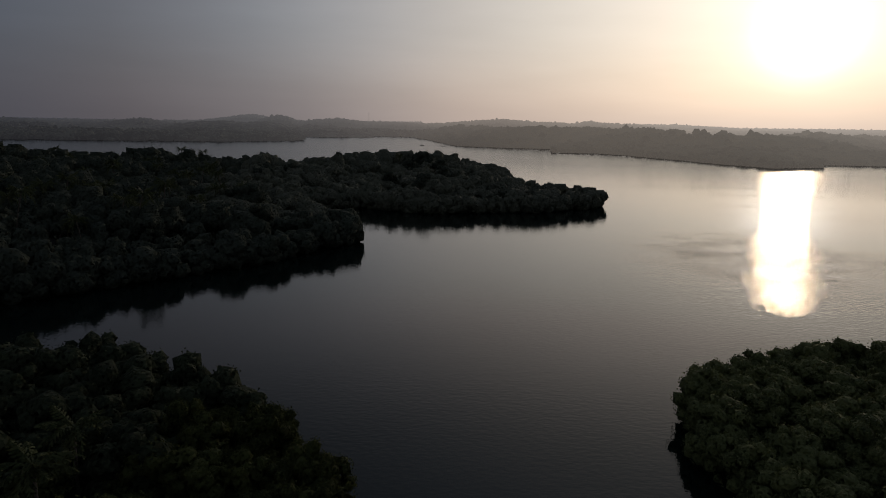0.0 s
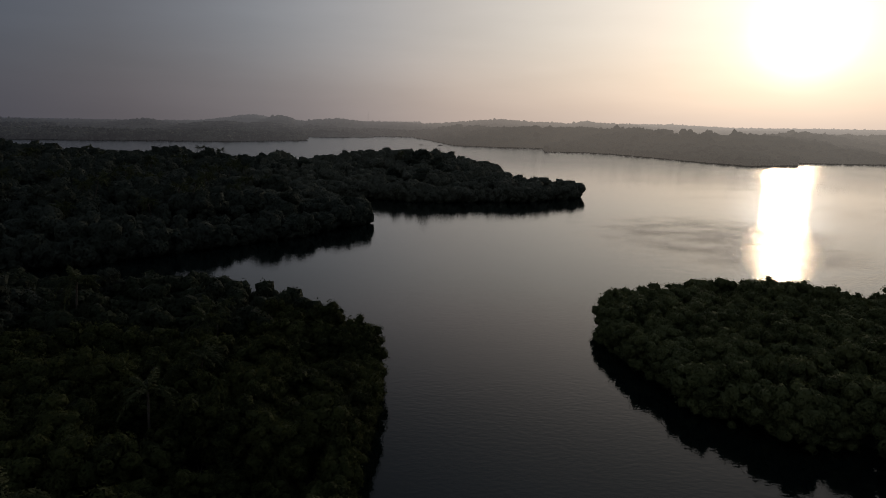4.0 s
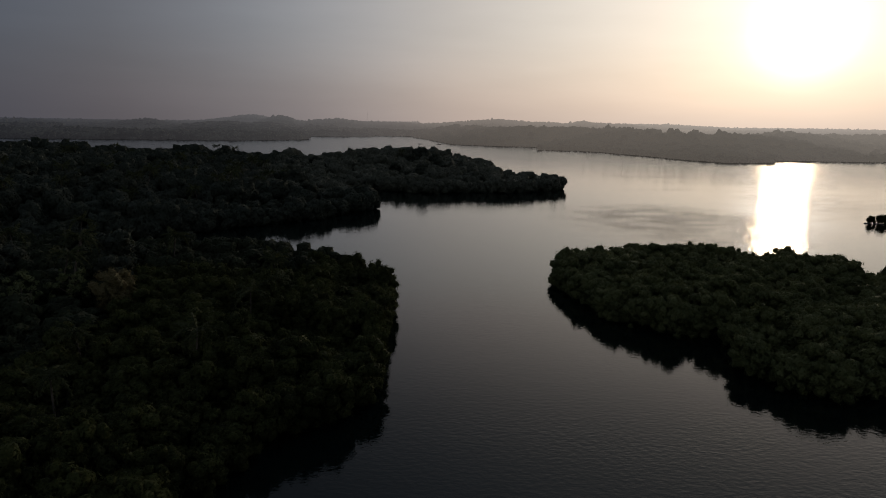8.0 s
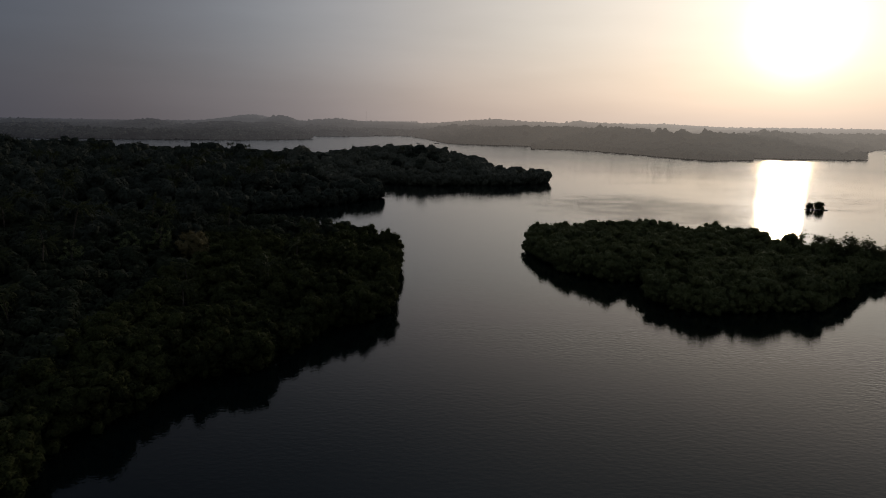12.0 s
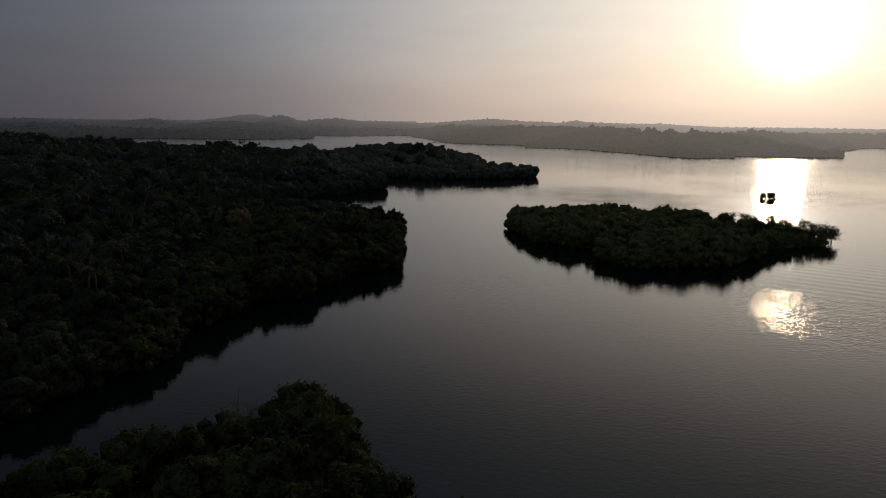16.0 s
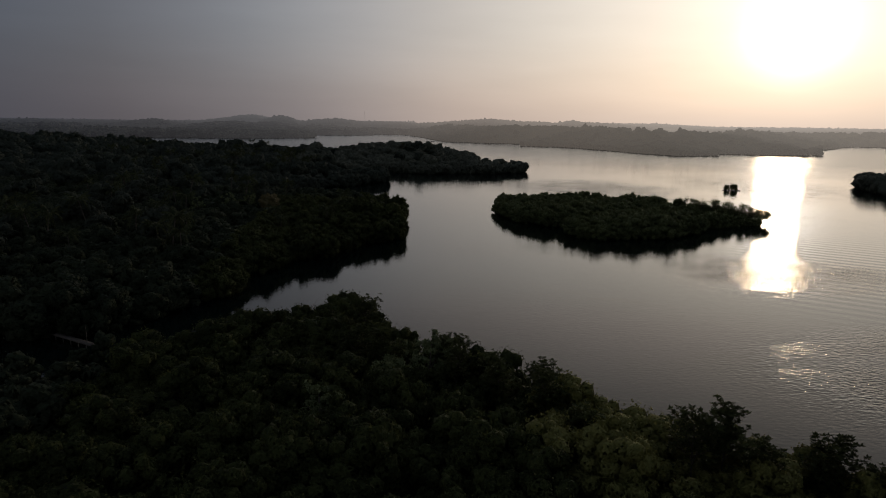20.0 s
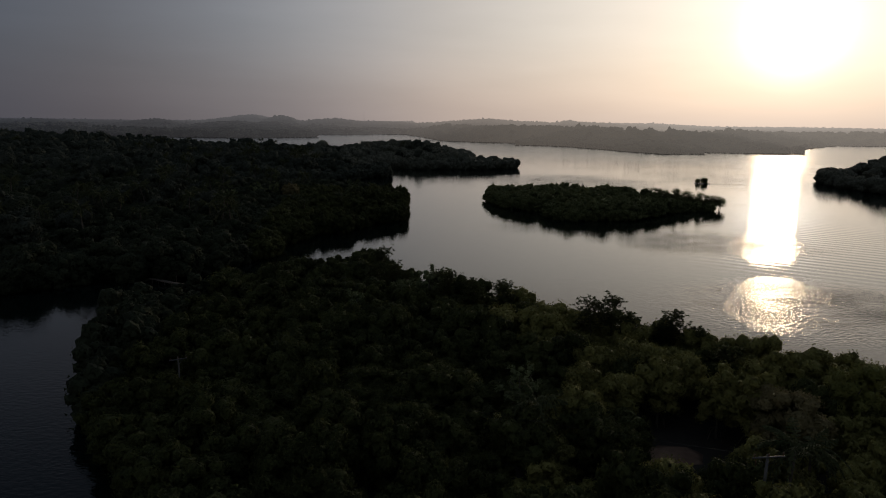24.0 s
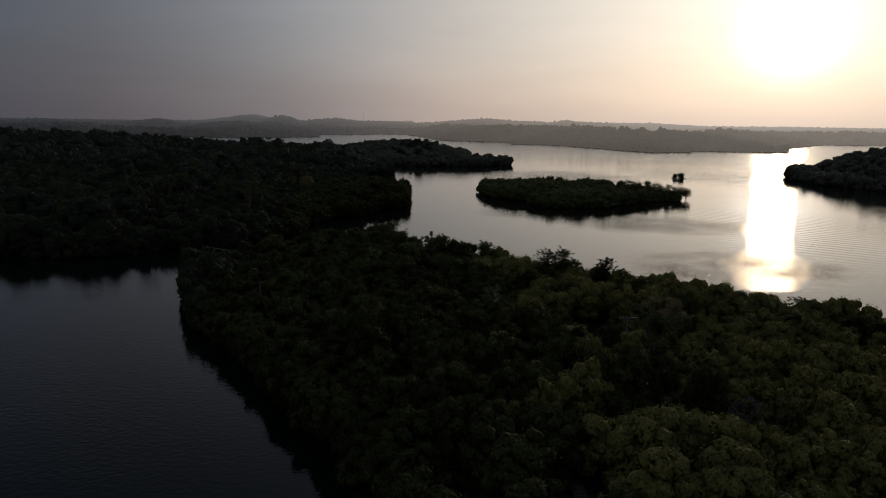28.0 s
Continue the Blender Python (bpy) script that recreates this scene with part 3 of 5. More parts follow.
def scatter(models, spots):
    """Sets models (verts, faces) at spots: x, y, z, size, height factor, turn, which model; joined into one pair."""
    verts, faces, at = [], [], 0
    spots = np.asarray(spots)
    for m, (v, f) in enumerate(models):
        s = spots[spots[:, 6] == m]
        if not len(s):
            continue
        c, n = np.cos(s[:, 5])[:, None], np.sin(s[:, 5])[:, None]
        x = (v[None, :, 0] * c - v[None, :, 1] * n) * s[:, 3:4] + s[:, 0:1]
        y = (v[None, :, 0] * n + v[None, :, 1] * c) * s[:, 3:4] + s[:, 1:2]
        z = v[None, :, 2] * s[:, 3:4] * s[:, 4:5] + s[:, 2:3]
        verts.append(np.stack([x, y, z], 2).reshape(-1, 3))
        faces.append((f[None] + (np.arange(len(s)) * len(v))[:, None, None] + at).reshape(-1, f.shape[1]))
        at += len(s) * len(v)
    return np.concatenate(verts), np.concatenate(faces)


def spots_in(keys, x0, x1, y0, y1, space, margin, rng, seen=True):
    """Jittered places inside the named lands and a stretch of the plan, with their depth inside the land and the ground's height."""
    gx, gy = np.meshgrid(np.arange(x0, x1, space), np.arange(y0, y1, space * 0.9))
    gx = gx + (np.arange(gx.shape[0]) % 2)[:, None] * space * 0.5
    pts = np.stack([gx.ravel(), gy.ravel()], 1) + rng.uniform(-0.38, 0.38, (gx.size, 2)) * space
    depth = land_depth(pts)
    best = np.max(np.stack([depth[k] for k in keys]), 0)
    # only what the flight can see, with some to spare
    run = pts[:, 1] + 257
    wedge = (pts[:, 0] > -47 - 0.62 * run) & (pts[:, 0] < 3 + run)
    keep = (best > margin) & (wedge == seen)
    pts, best = pts[keep], best[keep]
    return pts, best, ground_height(pts, {k: d[keep] for k, d in depth.items()})


def edge_spots(keys, step, inset, rng, models, low, high, x_range=(-600, 900), y_range=(-330, 520)):
    """Places in a row just inside the shore lines, where the leaves hang down to the water."""
    pts = []
    for k in keys:
        line = LINES[k]
        nxt = np.roll(line, -1, 0)
        for a, b in zip(line, nxt):
            span = np.linalg.norm(b - a)
            for i in range(max(1, round(span / step))):
                q = a + (b - a) * (i + rng.uniform(0.2, 0.8)) / max(1, round(span / step))
                n = np.array((-(b - a)[1], (b - a)[0])) / (span + 1e-9)
                pts += [q + n * inset * rng.uniform(0.7, 1.5), q - n * inset * rng.uniform(0.7, 1.5)]
    pts = np.array(pts)
    depth = land_depth(pts)
    best = np.max(np.stack(list(depth.values())), 0)
    run = pts[:, 1] + 257
    keep = (pts[:, 0] > -47 - 0.62 * run) & (pts[:, 0] < 3 + run) & (best > inset * 0.45) & (best < inset * 2.2) & (pts[:, 0] > x_range[0]) & (pts[:, 0] < x_range[1]) & (pts[:, 1] > y_range[0]) & (pts[:, 1] < y_range[1])
    pts = pts[keep]
    n = len(pts)
    size = rng.uniform(low, high, n)
    return np.column_stack([pts, np.full(n, -0.5), size, rng.uniform(0.85, 1.25, n), rng.uniform(0, 6.283, n), rng.integers(0, models, n)])


def trunk_of(rng, height, radius, lean=0.3, roots=0):
    """A tapered, bent trunk with a few limbs and, on mangroves, arched prop roots."""
    bend = rng.uniform(-lean, lean, 2)
    line = [(bend[0] * u * u, bend[1] * u * u, height * u - 0.3) for u in (0, 0.35, 0.7, 1)]
    pieces = [tube(line, [radius, radius * 0.8, radius * 0.6, radius * 0.3], 6)]
    for i in range(4):
        u = rng.uniform(0.4, 0.8)
        a = i * 1.7 + rng.uniform(0, 1)
        s = np.array((bend[0] * u * u, bend[1] * u * u, height * u - 0.3))
        e = s + np.array((math.cos(a), math.sin(a), 0.9)) * height * 0.28
        pieces.append(tube([s, (s + e) / 2 + (0, 0, -0.1), e], [radius * 0.45, radius * 0.33, radius * 0.12], 4))
    for i in range(roots):
        a = i * 6.283 / roots + rng.uniform(-.3, .3)
        d = np.array((math.cos(a), math.sin(a), 0))
        pieces.append(tube([(0, 0, 1.2), d * 0.6 + (0, 0, 0.9), d * 1.1 + (0, 0, -0.5)], [0.05, 0.05, 0.04], 4))
    return gather(pieces)


def tree_thing(name, crown_data, trunk_data, label, category, group=""):
    root = tagged(new(name), label, category, group)
    part("trunk", trunk_data, root)
    part("crown", crown_data, root)
    return root


# the mangrove belts: 300 trees nearest the flight stand singly, the rest are one joined forest
rng = np.random.default_rng(11)
NEAR = [crown(rng, 6.8, 5.4, 40, 58, 0.19) for _ in range(6)]
MID = [crown(rng, 6.8, 5.4, 22, 24, 0.26, -0.12, 0.5) for _ in range(6)]
FAR = [crown(rng, 7.0, 6.4, 7, 3, 0.5, -0.12, 0.5) for _ in range(6)]
THICKET = [crown(rng, 6.8, 5.4, 22, 28, 0.25, -0.12, 0.5) for _ in range(6)]
REAR = [crown(rng, 6.8, 5.4, 11, 8, 0.4, -0.12, 0.5) for _ in range(6)]
DIM = [crown(rng, 7.0, 6.4, 7, 0, 0, -0.12, 0.4, 0.8) for _ in range(6)]
HAZE = [crown(rng, 9.5, 12.0, 5, 0, 0, -0.05, 0, 0.9) for _ in range(5)]


def spots_of(pts, depth, z, rng, models, low=0.8, high=1.2, tall=0.0, edge_low=0.9):
    n = len(pts)
    size = rng.uniform(low, high, n) * np.where(depth < 4, edge_low, 1.0) * np.where(rng.random(n) < 0.16, 1.28, 1.0) * np.where(rng.random(n) < 0.2, 0.72, 1.0)
    patch = np.array([noise.noise((p[0] * 0.06, p[1] * 0.06, 1.7)) for p in pts])
    stretch = (1 + 0.4 * patch) * rng.uniform(0.7, 1.3, n) * (1 + tall)
    stretch = np.minimum(stretch, 1.25 / size)
    return np.column_stack([pts, z - 0.1, size, stretch, rng.uniform(0, 6.283, n), rng.integers(0, models, n)])


CLEARING = [(12.5, -164.5, 5.6), (12, -169.5, 4.6), (-2, -157, 2.2), (-126, -60, 6.5), (-3, -205, 2.5), (11.5, -181.5, 0.9), (18, -199, 2.0), (23, -199, 1.8), (-21, -125, 2.4), (-19, -91, 2.6), (-8.5, -113, 2.4), (-13.5, -117, 2.2), (-50, 34, 4.4),
            (23.5, -168, 4.4), (34, -164, 2.8), (-32.5, 31, 4.0), (-63, 30, 2.4), (-57, 33, 2.4), (-71, 22, 2.4), (-49, 73, 2.0), (-27, -84.5, 2.2), (-62, -87, 3.4), (-66, -85, 3.0), (-59, -90, 3.0), (-60.5, -95, 4.2), (-59.3, -100, 3.6), (-58, -104.5, 3.0), (-4, -210, 4.5), (10, -170, 3.2), (8, -175, 2.6), (-120, -69, 6.0),
            (-24, 35, 1.8), (-26, 24, 1.8), (-25, 44, 1.8), (-41, -7, 1.8), (-26, 52, 1.8), (-44, 7, 1.8), (-29, 4, 1.8), (15.5, -179, 2.2), (-3, -168, 1.8), (20, -176, 2.2), (44, -172, 1.8)]


def cleared(spots, more=()):
    keep = np.ones(len(spots), bool)
    for cx, cy, r in (*CLEARING, *more):
        keep &= np.hypot(spots[:, 0] - cx, spots[:, 1] - cy) > r
    return spots[keep]


pts, depth, z = spots_in(("promontory", "south", "island"), -110, 140, -214, 95, 4.0, 3.4, rng)
belt = cleared(spots_of(pts, depth, z, rng, 6))
pts, depth, z = spots_in(("south", "promontory", "west"), -200, 200, -215, 100, 4.4, 1.6, rng)
outer = (pts[:, 0] < -110) | (pts[:, 0] > 140)
belt = np.concatenate([belt, cleared(edge_spots(("promontory", "south", "island", "west"), 2.7, 2.0, rng, 6, 0.78, 1.08, (-110, 140), (-214, 95)))])
u = rng.random(70)
tip = np.column_stack([104 + 32 * u, 35 - 7 * u + rng.uniform(-4.5, 4.5, 70) * (1 - 0.6 * u), np.full(70, -0.4), rng.uniform(0.8, 1.05, 70), rng.uniform(0.85, 1.15, 70), rng.uniform(0, 6.283, 70), rng.integers(0, 6, 70)])
belt = np.concatenate([belt[~((belt[:, 0] > 130) & (belt[:, 1] > 0))], tip[tip[:, 0] < 130.5]])
belt = belt[~((belt[:, 0] > 116) & (belt[:, 1] > 0) & (belt[:, 1] < 60) & (rng.random(len(belt)) < 0.6))]
arm = (belt[:, 0] > 104) & (belt[:, 1] < 60) & (belt[:, 1] > 0)
belt[arm, 3] *= 0.84
belt[arm, 2] -= 0.5
south_edge = (belt[:, 1] < -80) & (belt[:, 0] > -25)
belt[south_edge, 4] *= 1.06
belt_outer = cleared(spots_of(pts[outer], depth[outer], z[outer], rng, 6))
# low scrub at the mouth of the creek, and even tops on the island
low = (belt[:, 0] > 15) & (belt[:, 1] < -165)
pts, depth, z = spots_in(("south",), 15, 140, -214, -165, 3.0, 2.0, rng)
thicket = cleared(spots_of(pts, depth, z, rng, 6, 0.56, 0.8))
thicket[:, 4] = rng.uniform(1.05, 1.5, len(thicket))
belt = np.concatenate([belt[~low], thicket])
creek = (belt[:, 0] > -72) & (belt[:, 0] < -46) & (belt[:, 1] > -114) & (belt[:, 1] < -90)
belt[creek, 3] *= 0.62
isle = (belt[:, 0] > 28) & (belt[:, 1] > -12)
belt[isle, 4] = np.minimum(belt[isle, 4], rng.uniform(0.95, 1.25, isle.sum()) / belt[isle, 3])

# those that stand singly: the near end of the south land and the tip of the promontory
single = ((np.abs(belt[:, 0] - 2) < 30) & (np.abs(belt[:, 1] + 172) < 26)) | ((belt[:, 0] > -20) & (belt[:, 1] > 12) & (belt[:, 1] < 64) & (belt[:, 0] < 5))
single &= ~((belt[:, 0] > 15) & (belt[:, 1] < -165))
chosen = np.flatnonzero(single)[:300]
single = np.zeros(len(belt), bool)
single[chosen] = True
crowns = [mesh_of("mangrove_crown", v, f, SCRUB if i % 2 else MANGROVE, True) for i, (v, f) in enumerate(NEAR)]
trunks = [mesh_of("mangrove_trunk", *trunk_of(rng, 4.6, 0.13, 0.4, 6), BARK, True) for _ in NEAR]
first = {}
for x, y, zz, size, stretch, turn, m in belt[single]:
    m = int(m)
    # the trees in the lightened colour stand only inland beside the power line
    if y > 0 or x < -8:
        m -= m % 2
    spot = Matrix.LocRotScale((x, y, zz), Euler((0, 0, turn)), (size, size, size * stretch))
    if m not in first:
        first[m] = tree_thing("mangrove_tree", crowns[m], trunks[m], "dark green leafy mangrove tree in a dense waterside stand", "tree", "mangroves of the belt")
        first[m].matrix_basis = spot
    else:
        ob = copy_thing(first[m], Matrix.Identity(4))
        ob.matrix_basis = spot

on_island = belt[:, 0] > 28
on_island &= belt[:, 1] > -12
v, f = scatter(MID, belt[on_island & ~single])
tagged(new("island_mangroves", mesh_of("island_mangroves", v, f, ISLAND_HAZE_PALE, True)), "dense grey-green mangroves covering a small lagoon island", "mangroves", kind="stuff")
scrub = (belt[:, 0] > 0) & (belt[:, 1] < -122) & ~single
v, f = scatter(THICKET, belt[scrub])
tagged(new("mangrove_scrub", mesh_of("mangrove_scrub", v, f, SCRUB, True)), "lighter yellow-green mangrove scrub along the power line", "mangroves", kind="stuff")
rear = (belt[:, 0] < -50) | (belt[:, 1] > 50)
v, f = scatter(REAR, belt[~on_island & ~single & ~scrub & rear])
tagged(new("mangrove_forest", mesh_of("mangrove_forest", v, f, INLAND, True)), "dense dark green mangrove canopy inland of the shore", "mangroves", kind="stuff")
v, f = scatter(MID, belt[~on_island & ~single & ~scrub & ~rear])
tagged(new("mangrove_forest", mesh_of("mangrove_forest", v, f, MANGROVE, True)), "dense dark green mangrove canopy along the lagoon shore", "mangroves", kind="stuff")
v, f = scatter(FAR, belt_outer)
tagged(new("mangrove_forest", mesh_of("mangrove_forest", v, f, INLAND, True)), "dense mangrove canopy behind the shore belt", "mangroves", kind="stuff")

# the west woods and the headland
pts, depth, z = spots_in(("west", "headland"), -430, 110, 95, 510, 7.2, 3.5, rng)
inner = smooth01((depth - 6) / 40)
woods = spots_of(pts, depth, z, rng, 6, 0.8, 1.25)
woods[:, 3] *= 1 + 0.15 * inner
swell = np.array([noise.noise((p[0] * 0.021, p[1] * 0.021, 4.4)) + 0.6 * noise.noise((p[0] * 0.06, p[1] * 0.06, 8.1)) for p in pts])
woods[:, 4] *= np.where(pts[:, 0] < -55, 1.22, 1.0) * (1 + 0.45 * swell * inner)
woods = np.concatenate([woods, edge_spots(("west", "headland"), 3.0, 2.0, rng, 6, 0.8, 1.1, (-430, 110), (95, 520))])
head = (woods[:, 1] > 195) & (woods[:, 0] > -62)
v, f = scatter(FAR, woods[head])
tagged(new("headland_woodland", mesh_of("headland_woodland", v, f, HAZE_PALE_WOODS, True)), "hazy woodland on a low headland in the lagoon", "woods", kind="stuff")
v, f = scatter(FAR, woods[~head])
tagged(new("woodland", mesh_of("woodland", v, f, WOODS, True)), "dense tropical woodland on low ground behind the lagoon", "woods", kind="stuff")
pts, depth, z = spots_in(("west",), -330, -195, -140, 95, 6.6, 2.2, rng)
v, f = scatter(FAR, spots_of(pts, depth, z, rng, 5, 0.9, 1.4))
tagged(new("woodland", mesh_of("woodland", v, f, WOODS, True)), "dense tropical woodland behind the bay", "woods", kind="stuff")

# the far shores
def undergrowth(key, x0, x1, y0, y1, step, reach):
    """A rough sheet of low growth added under the trees of a far shore; its haze glow fills the dark gaps."""
    gx, gy = np.meshgrid(np.arange(x0, x1, step), np.arange(y0, y1, step))
    pts = np.stack([gx.ravel(), gy.ravel()], 1) + rng.uniform(-0.3, 0.3, (gx.size, 2)) * step
    depth = land_depth(pts)
    z = ground_height(pts, depth) + rng.uniform(1.2, 4.0, len(pts))
    inside = ((depth[key] > 5) & (depth[key] < reach)).reshape(gx.shape)
    i, j = np.meshgrid(np.arange(gx.shape[1] - 1), np.arange(gx.shape[0] - 1))
    keep = (inside[:-1, :-1] & inside[1:, :-1] & inside[:-1, 1:] & inside[1:, 1:]).ravel()
    a = (j * gx.shape[1] + i).ravel()[keep]
    n = gx.shape[1]
    return np.column_stack([pts, z]), np.concatenate([np.stack([a, a + 1, a + n + 1], 1), np.stack([a, a + n + 1, a + n], 1)])


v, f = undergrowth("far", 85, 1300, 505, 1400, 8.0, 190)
tagged(new("backdrop_far_shore", mesh_of("backdrop_far_shore", v, f, FAR_HAZE_GLOW, True)), "hazy undergrowth of the far shore", "woods", kind="stuff")
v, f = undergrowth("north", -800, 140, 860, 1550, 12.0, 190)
tagged(new("backdrop_north_shore", mesh_of("backdrop_north_shore", v, f, FAR_HAZE_GLOW, True)), "hazy undergrowth at the head of the lagoon", "woods", kind="stuff")
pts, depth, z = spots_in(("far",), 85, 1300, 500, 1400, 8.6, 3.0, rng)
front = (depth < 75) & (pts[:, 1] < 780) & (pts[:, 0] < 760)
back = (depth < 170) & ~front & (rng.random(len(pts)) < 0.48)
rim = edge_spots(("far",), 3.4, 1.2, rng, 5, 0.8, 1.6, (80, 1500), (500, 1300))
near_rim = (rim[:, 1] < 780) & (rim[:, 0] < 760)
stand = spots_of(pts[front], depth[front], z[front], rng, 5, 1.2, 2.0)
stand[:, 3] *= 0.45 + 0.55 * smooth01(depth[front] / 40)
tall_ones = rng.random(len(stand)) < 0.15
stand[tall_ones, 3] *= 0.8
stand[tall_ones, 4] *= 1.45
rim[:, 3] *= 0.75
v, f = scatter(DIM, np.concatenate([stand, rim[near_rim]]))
tagged(new("backdrop_far_shore", mesh_of("backdrop_far_shore", v, f, FAR_HAZE_GLOW, True)), "hazy wooded shore across the lagoon", "woods", kind="stuff")
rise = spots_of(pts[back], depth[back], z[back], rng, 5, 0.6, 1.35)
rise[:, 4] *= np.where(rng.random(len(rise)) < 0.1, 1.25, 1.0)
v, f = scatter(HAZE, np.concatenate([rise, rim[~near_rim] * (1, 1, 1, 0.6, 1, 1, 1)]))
tagged(new("backdrop_far_shore", mesh_of("backdrop_far_shore", v, f, FAR_HAZE_GLOW, True)), "pale hazy woods behind the far shore", "woods", kind="stuff")
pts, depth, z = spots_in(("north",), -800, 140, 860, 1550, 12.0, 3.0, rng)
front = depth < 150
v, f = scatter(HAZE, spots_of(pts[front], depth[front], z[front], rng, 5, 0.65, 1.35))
tagged(new("backdrop_north_shore", mesh_of("backdrop_north_shore", v, f, FAR_HAZE_GLOW, True)), "hazy wooded shore at the head of the lagoon", "woods", kind="stuff")
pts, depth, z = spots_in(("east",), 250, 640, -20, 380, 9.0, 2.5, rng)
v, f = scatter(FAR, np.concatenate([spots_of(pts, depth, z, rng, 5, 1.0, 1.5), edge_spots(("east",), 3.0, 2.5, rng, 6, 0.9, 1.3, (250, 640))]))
tagged(new("east_woodland", mesh_of("east_woodland", v, f, HAZE_PALE_WOODS, True)), "dark wooded point rising from the lagoon", "woods", kind="stuff")


# the rest of the lands, beside and behind the flight
pts, depth, z = spots_in(("south",), -40, 300, -360, -120, 9.5, 2.5, rng, False)
near_end = spots_in(("south",), -40, 60, -262, -216, 5.2, 2.0, rng)
v, f = scatter(DIM, cleared(np.concatenate([spots_of(pts, depth, z, rng, 6, 1.2, 1.6), spots_of(*near_end, rng, 6, 0.8, 1.0)]), [(-4, -243, 2.5)]))
tagged(new("mangrove_forest", mesh_of("mangrove_forest", v, f, MANGROVE, True)), "mangrove canopy of the south land away from the creek", "mangroves", kind="stuff")
pts, depth, z = spots_in(("west", "promontory"), -700, -100, -220, 440, 17.0, 3.0, rng, False)
v, f = scatter(HAZE, spots_of(pts, depth, z, rng, 5, 1.1, 1.6))
tagged(new("woodland", mesh_of("woodland", v, f, WOODS, True)), "woodland on the western land away from the lagoon", "woods", kind="stuff")


# ---- far ridges ----
def ridge(name, dist, top, seed, label, trees=1.0):
    """A wooded hill range; top: (bearing, height) along its crest. Rounded treetops of many sizes make its outline, with more rows of them before the crest."""
    gen = np.random.default_rng(seed)
    az0, az1 = top[0][0], top[-1][0]
    step = 3.2
    n = int(radians(az1 - az0) * dist / step)
    az = np.linspace(az0, az1, n)
    base = np.interp(az, [p[0] for p in top], [p[1] for p in top])
    base = np.maximum(base * 1.18 - 8, 1)
    base = np.convolve(np.pad(base, 12, "edge"), np.hanning(25) / np.hanning(25).sum(), "valid")
    along = np.radians(az) * dist
    verts = []
    rows = ((-0.3, 0.0), (-0.29, 0.5), (-0.18, 0.6), (-0.08, 0.8), (0.0, 1.0), (0.03, 0.3), (0.08, 0.0))
    for back, share in rows:
        h = base * share + np.array([0.05 * b * noise.fractal((x * 0.006, seed, back * 50), 1.0, 2.0, 3) for x, b in zip(along, base)]) * (share > 0)
        if share > 0.2:
            crest = h.copy()
            at = along[0]
            while at < along[-1]:
                r = gen.uniform(4, 9) * trees
                tall = gen.uniform(2, 7) * trees * (1.8 if gen.random() < 0.07 else 1.0)
                lo, hi = np.searchsorted(along, (at - r, at + r))
                u = (along[lo:hi] - at) / r
                if hi > lo:
                    crest[lo:hi] = np.maximum(crest[lo:hi], h[lo:hi] + tall * np.sqrt(np.clip(1 - u * u, 0, 1)))
                at += gen.uniform(3, 11) * trees
            h = crest
        d = dist * (1 + back)
        verts.append(np.column_stack([np.sin(np.radians(az)) * d - 8, np.cos(np.radians(az)) * d - 93, h - 2.5 * (share == 0)]))
    k, i = np.meshgrid(np.arange(len(rows) - 1), np.arange(n - 1), indexing="ij")
    a = (k * n + i).ravel()
    # the hill's colour comes mostly from the emissive haze in its material
    ob = new(name, mesh_of(name, np.concatenate(verts), np.stack([a, a + 1, a + n + 1, a + n], 1), FAR_HAZE_GLOW, True))
    return tagged(ob, label, "hills", kind="structure")


# bearing and height along each crest
ridge("backdrop_hills_west", 2700, [(-36, 11), (-28.5, 14), (-26.8, 19), (-25.2, 12), (-23.9, 4), (-21.6, 4), (-20.5, 15), (-18.5, 26), (-16.6, 12), (-14.5, 6), (-13, 5)], 3, "low hazy wooded hills beyond the lagoon")
ridge("backdrop_hills_northwest", 1900, [(-18, 3), (-16, 16), (-15, 18), (-13.5, 22), (-12.1, 26), (-10.8, 21), (-9.2, 25), (-7.5, 18), (-6.0, 14), (-4.0, 18), (-2, 12), (0, 3)], 5, "hazy wooded hills at the head of the lagoon")
ridge("backdrop_hills_west_far", 4300, [(-40, 6), (-30, 2), (-22, 6), (-15, 12), (-12.6, 30), (-11.4, 46), (-10, 48), (-9.2, 36), (-6, 20), (0, 24), (4, 26)], 8, "faint hazy hills on the horizon")
ridge("backdrop_hills_north", 2800, [(-11, 8), (-9.4, 30), (-8.4, 42), (-7.4, 40), (-6.6, 22), (-5.0, 30), (-3.1, 37), (-1.6, 28), (-0.6, 24), (1.4, 26), (3.9, 23), (6.1, 26), (9, 12)], 13, "hazy rose-grey wooded hills beyond the lagoon")
ridge("backdrop_hills_northeast", 3000, [(4, 18), (6.1, 26), (8, 36), (9.5, 41), (11, 45), (12.2, 42), (13, 39), (14.5, 35), (17, 34), (18.2, 45), (19.4, 38), (21.8, 34), (24, 26), (27, 12)], 17, "hazy warm grey wooded hills beyond the lagoon")
ridge("backdrop_hills_east", 4300, [(14, 30), (22, 36), (25.5, 38), (30.7, 26), (34.8, 30), (41, 31), (54, 30)], 21, "pale hazy hills under the low sun")
ridge("backdrop_hills_sunward", 2900, [(26, 8), (29, 18), (33, 21), (36, 17), (41, 19), (46, 22), (54, 20)], 25, "hazy wooded rise beyond the far shore")

# ---- palms and single trees ----


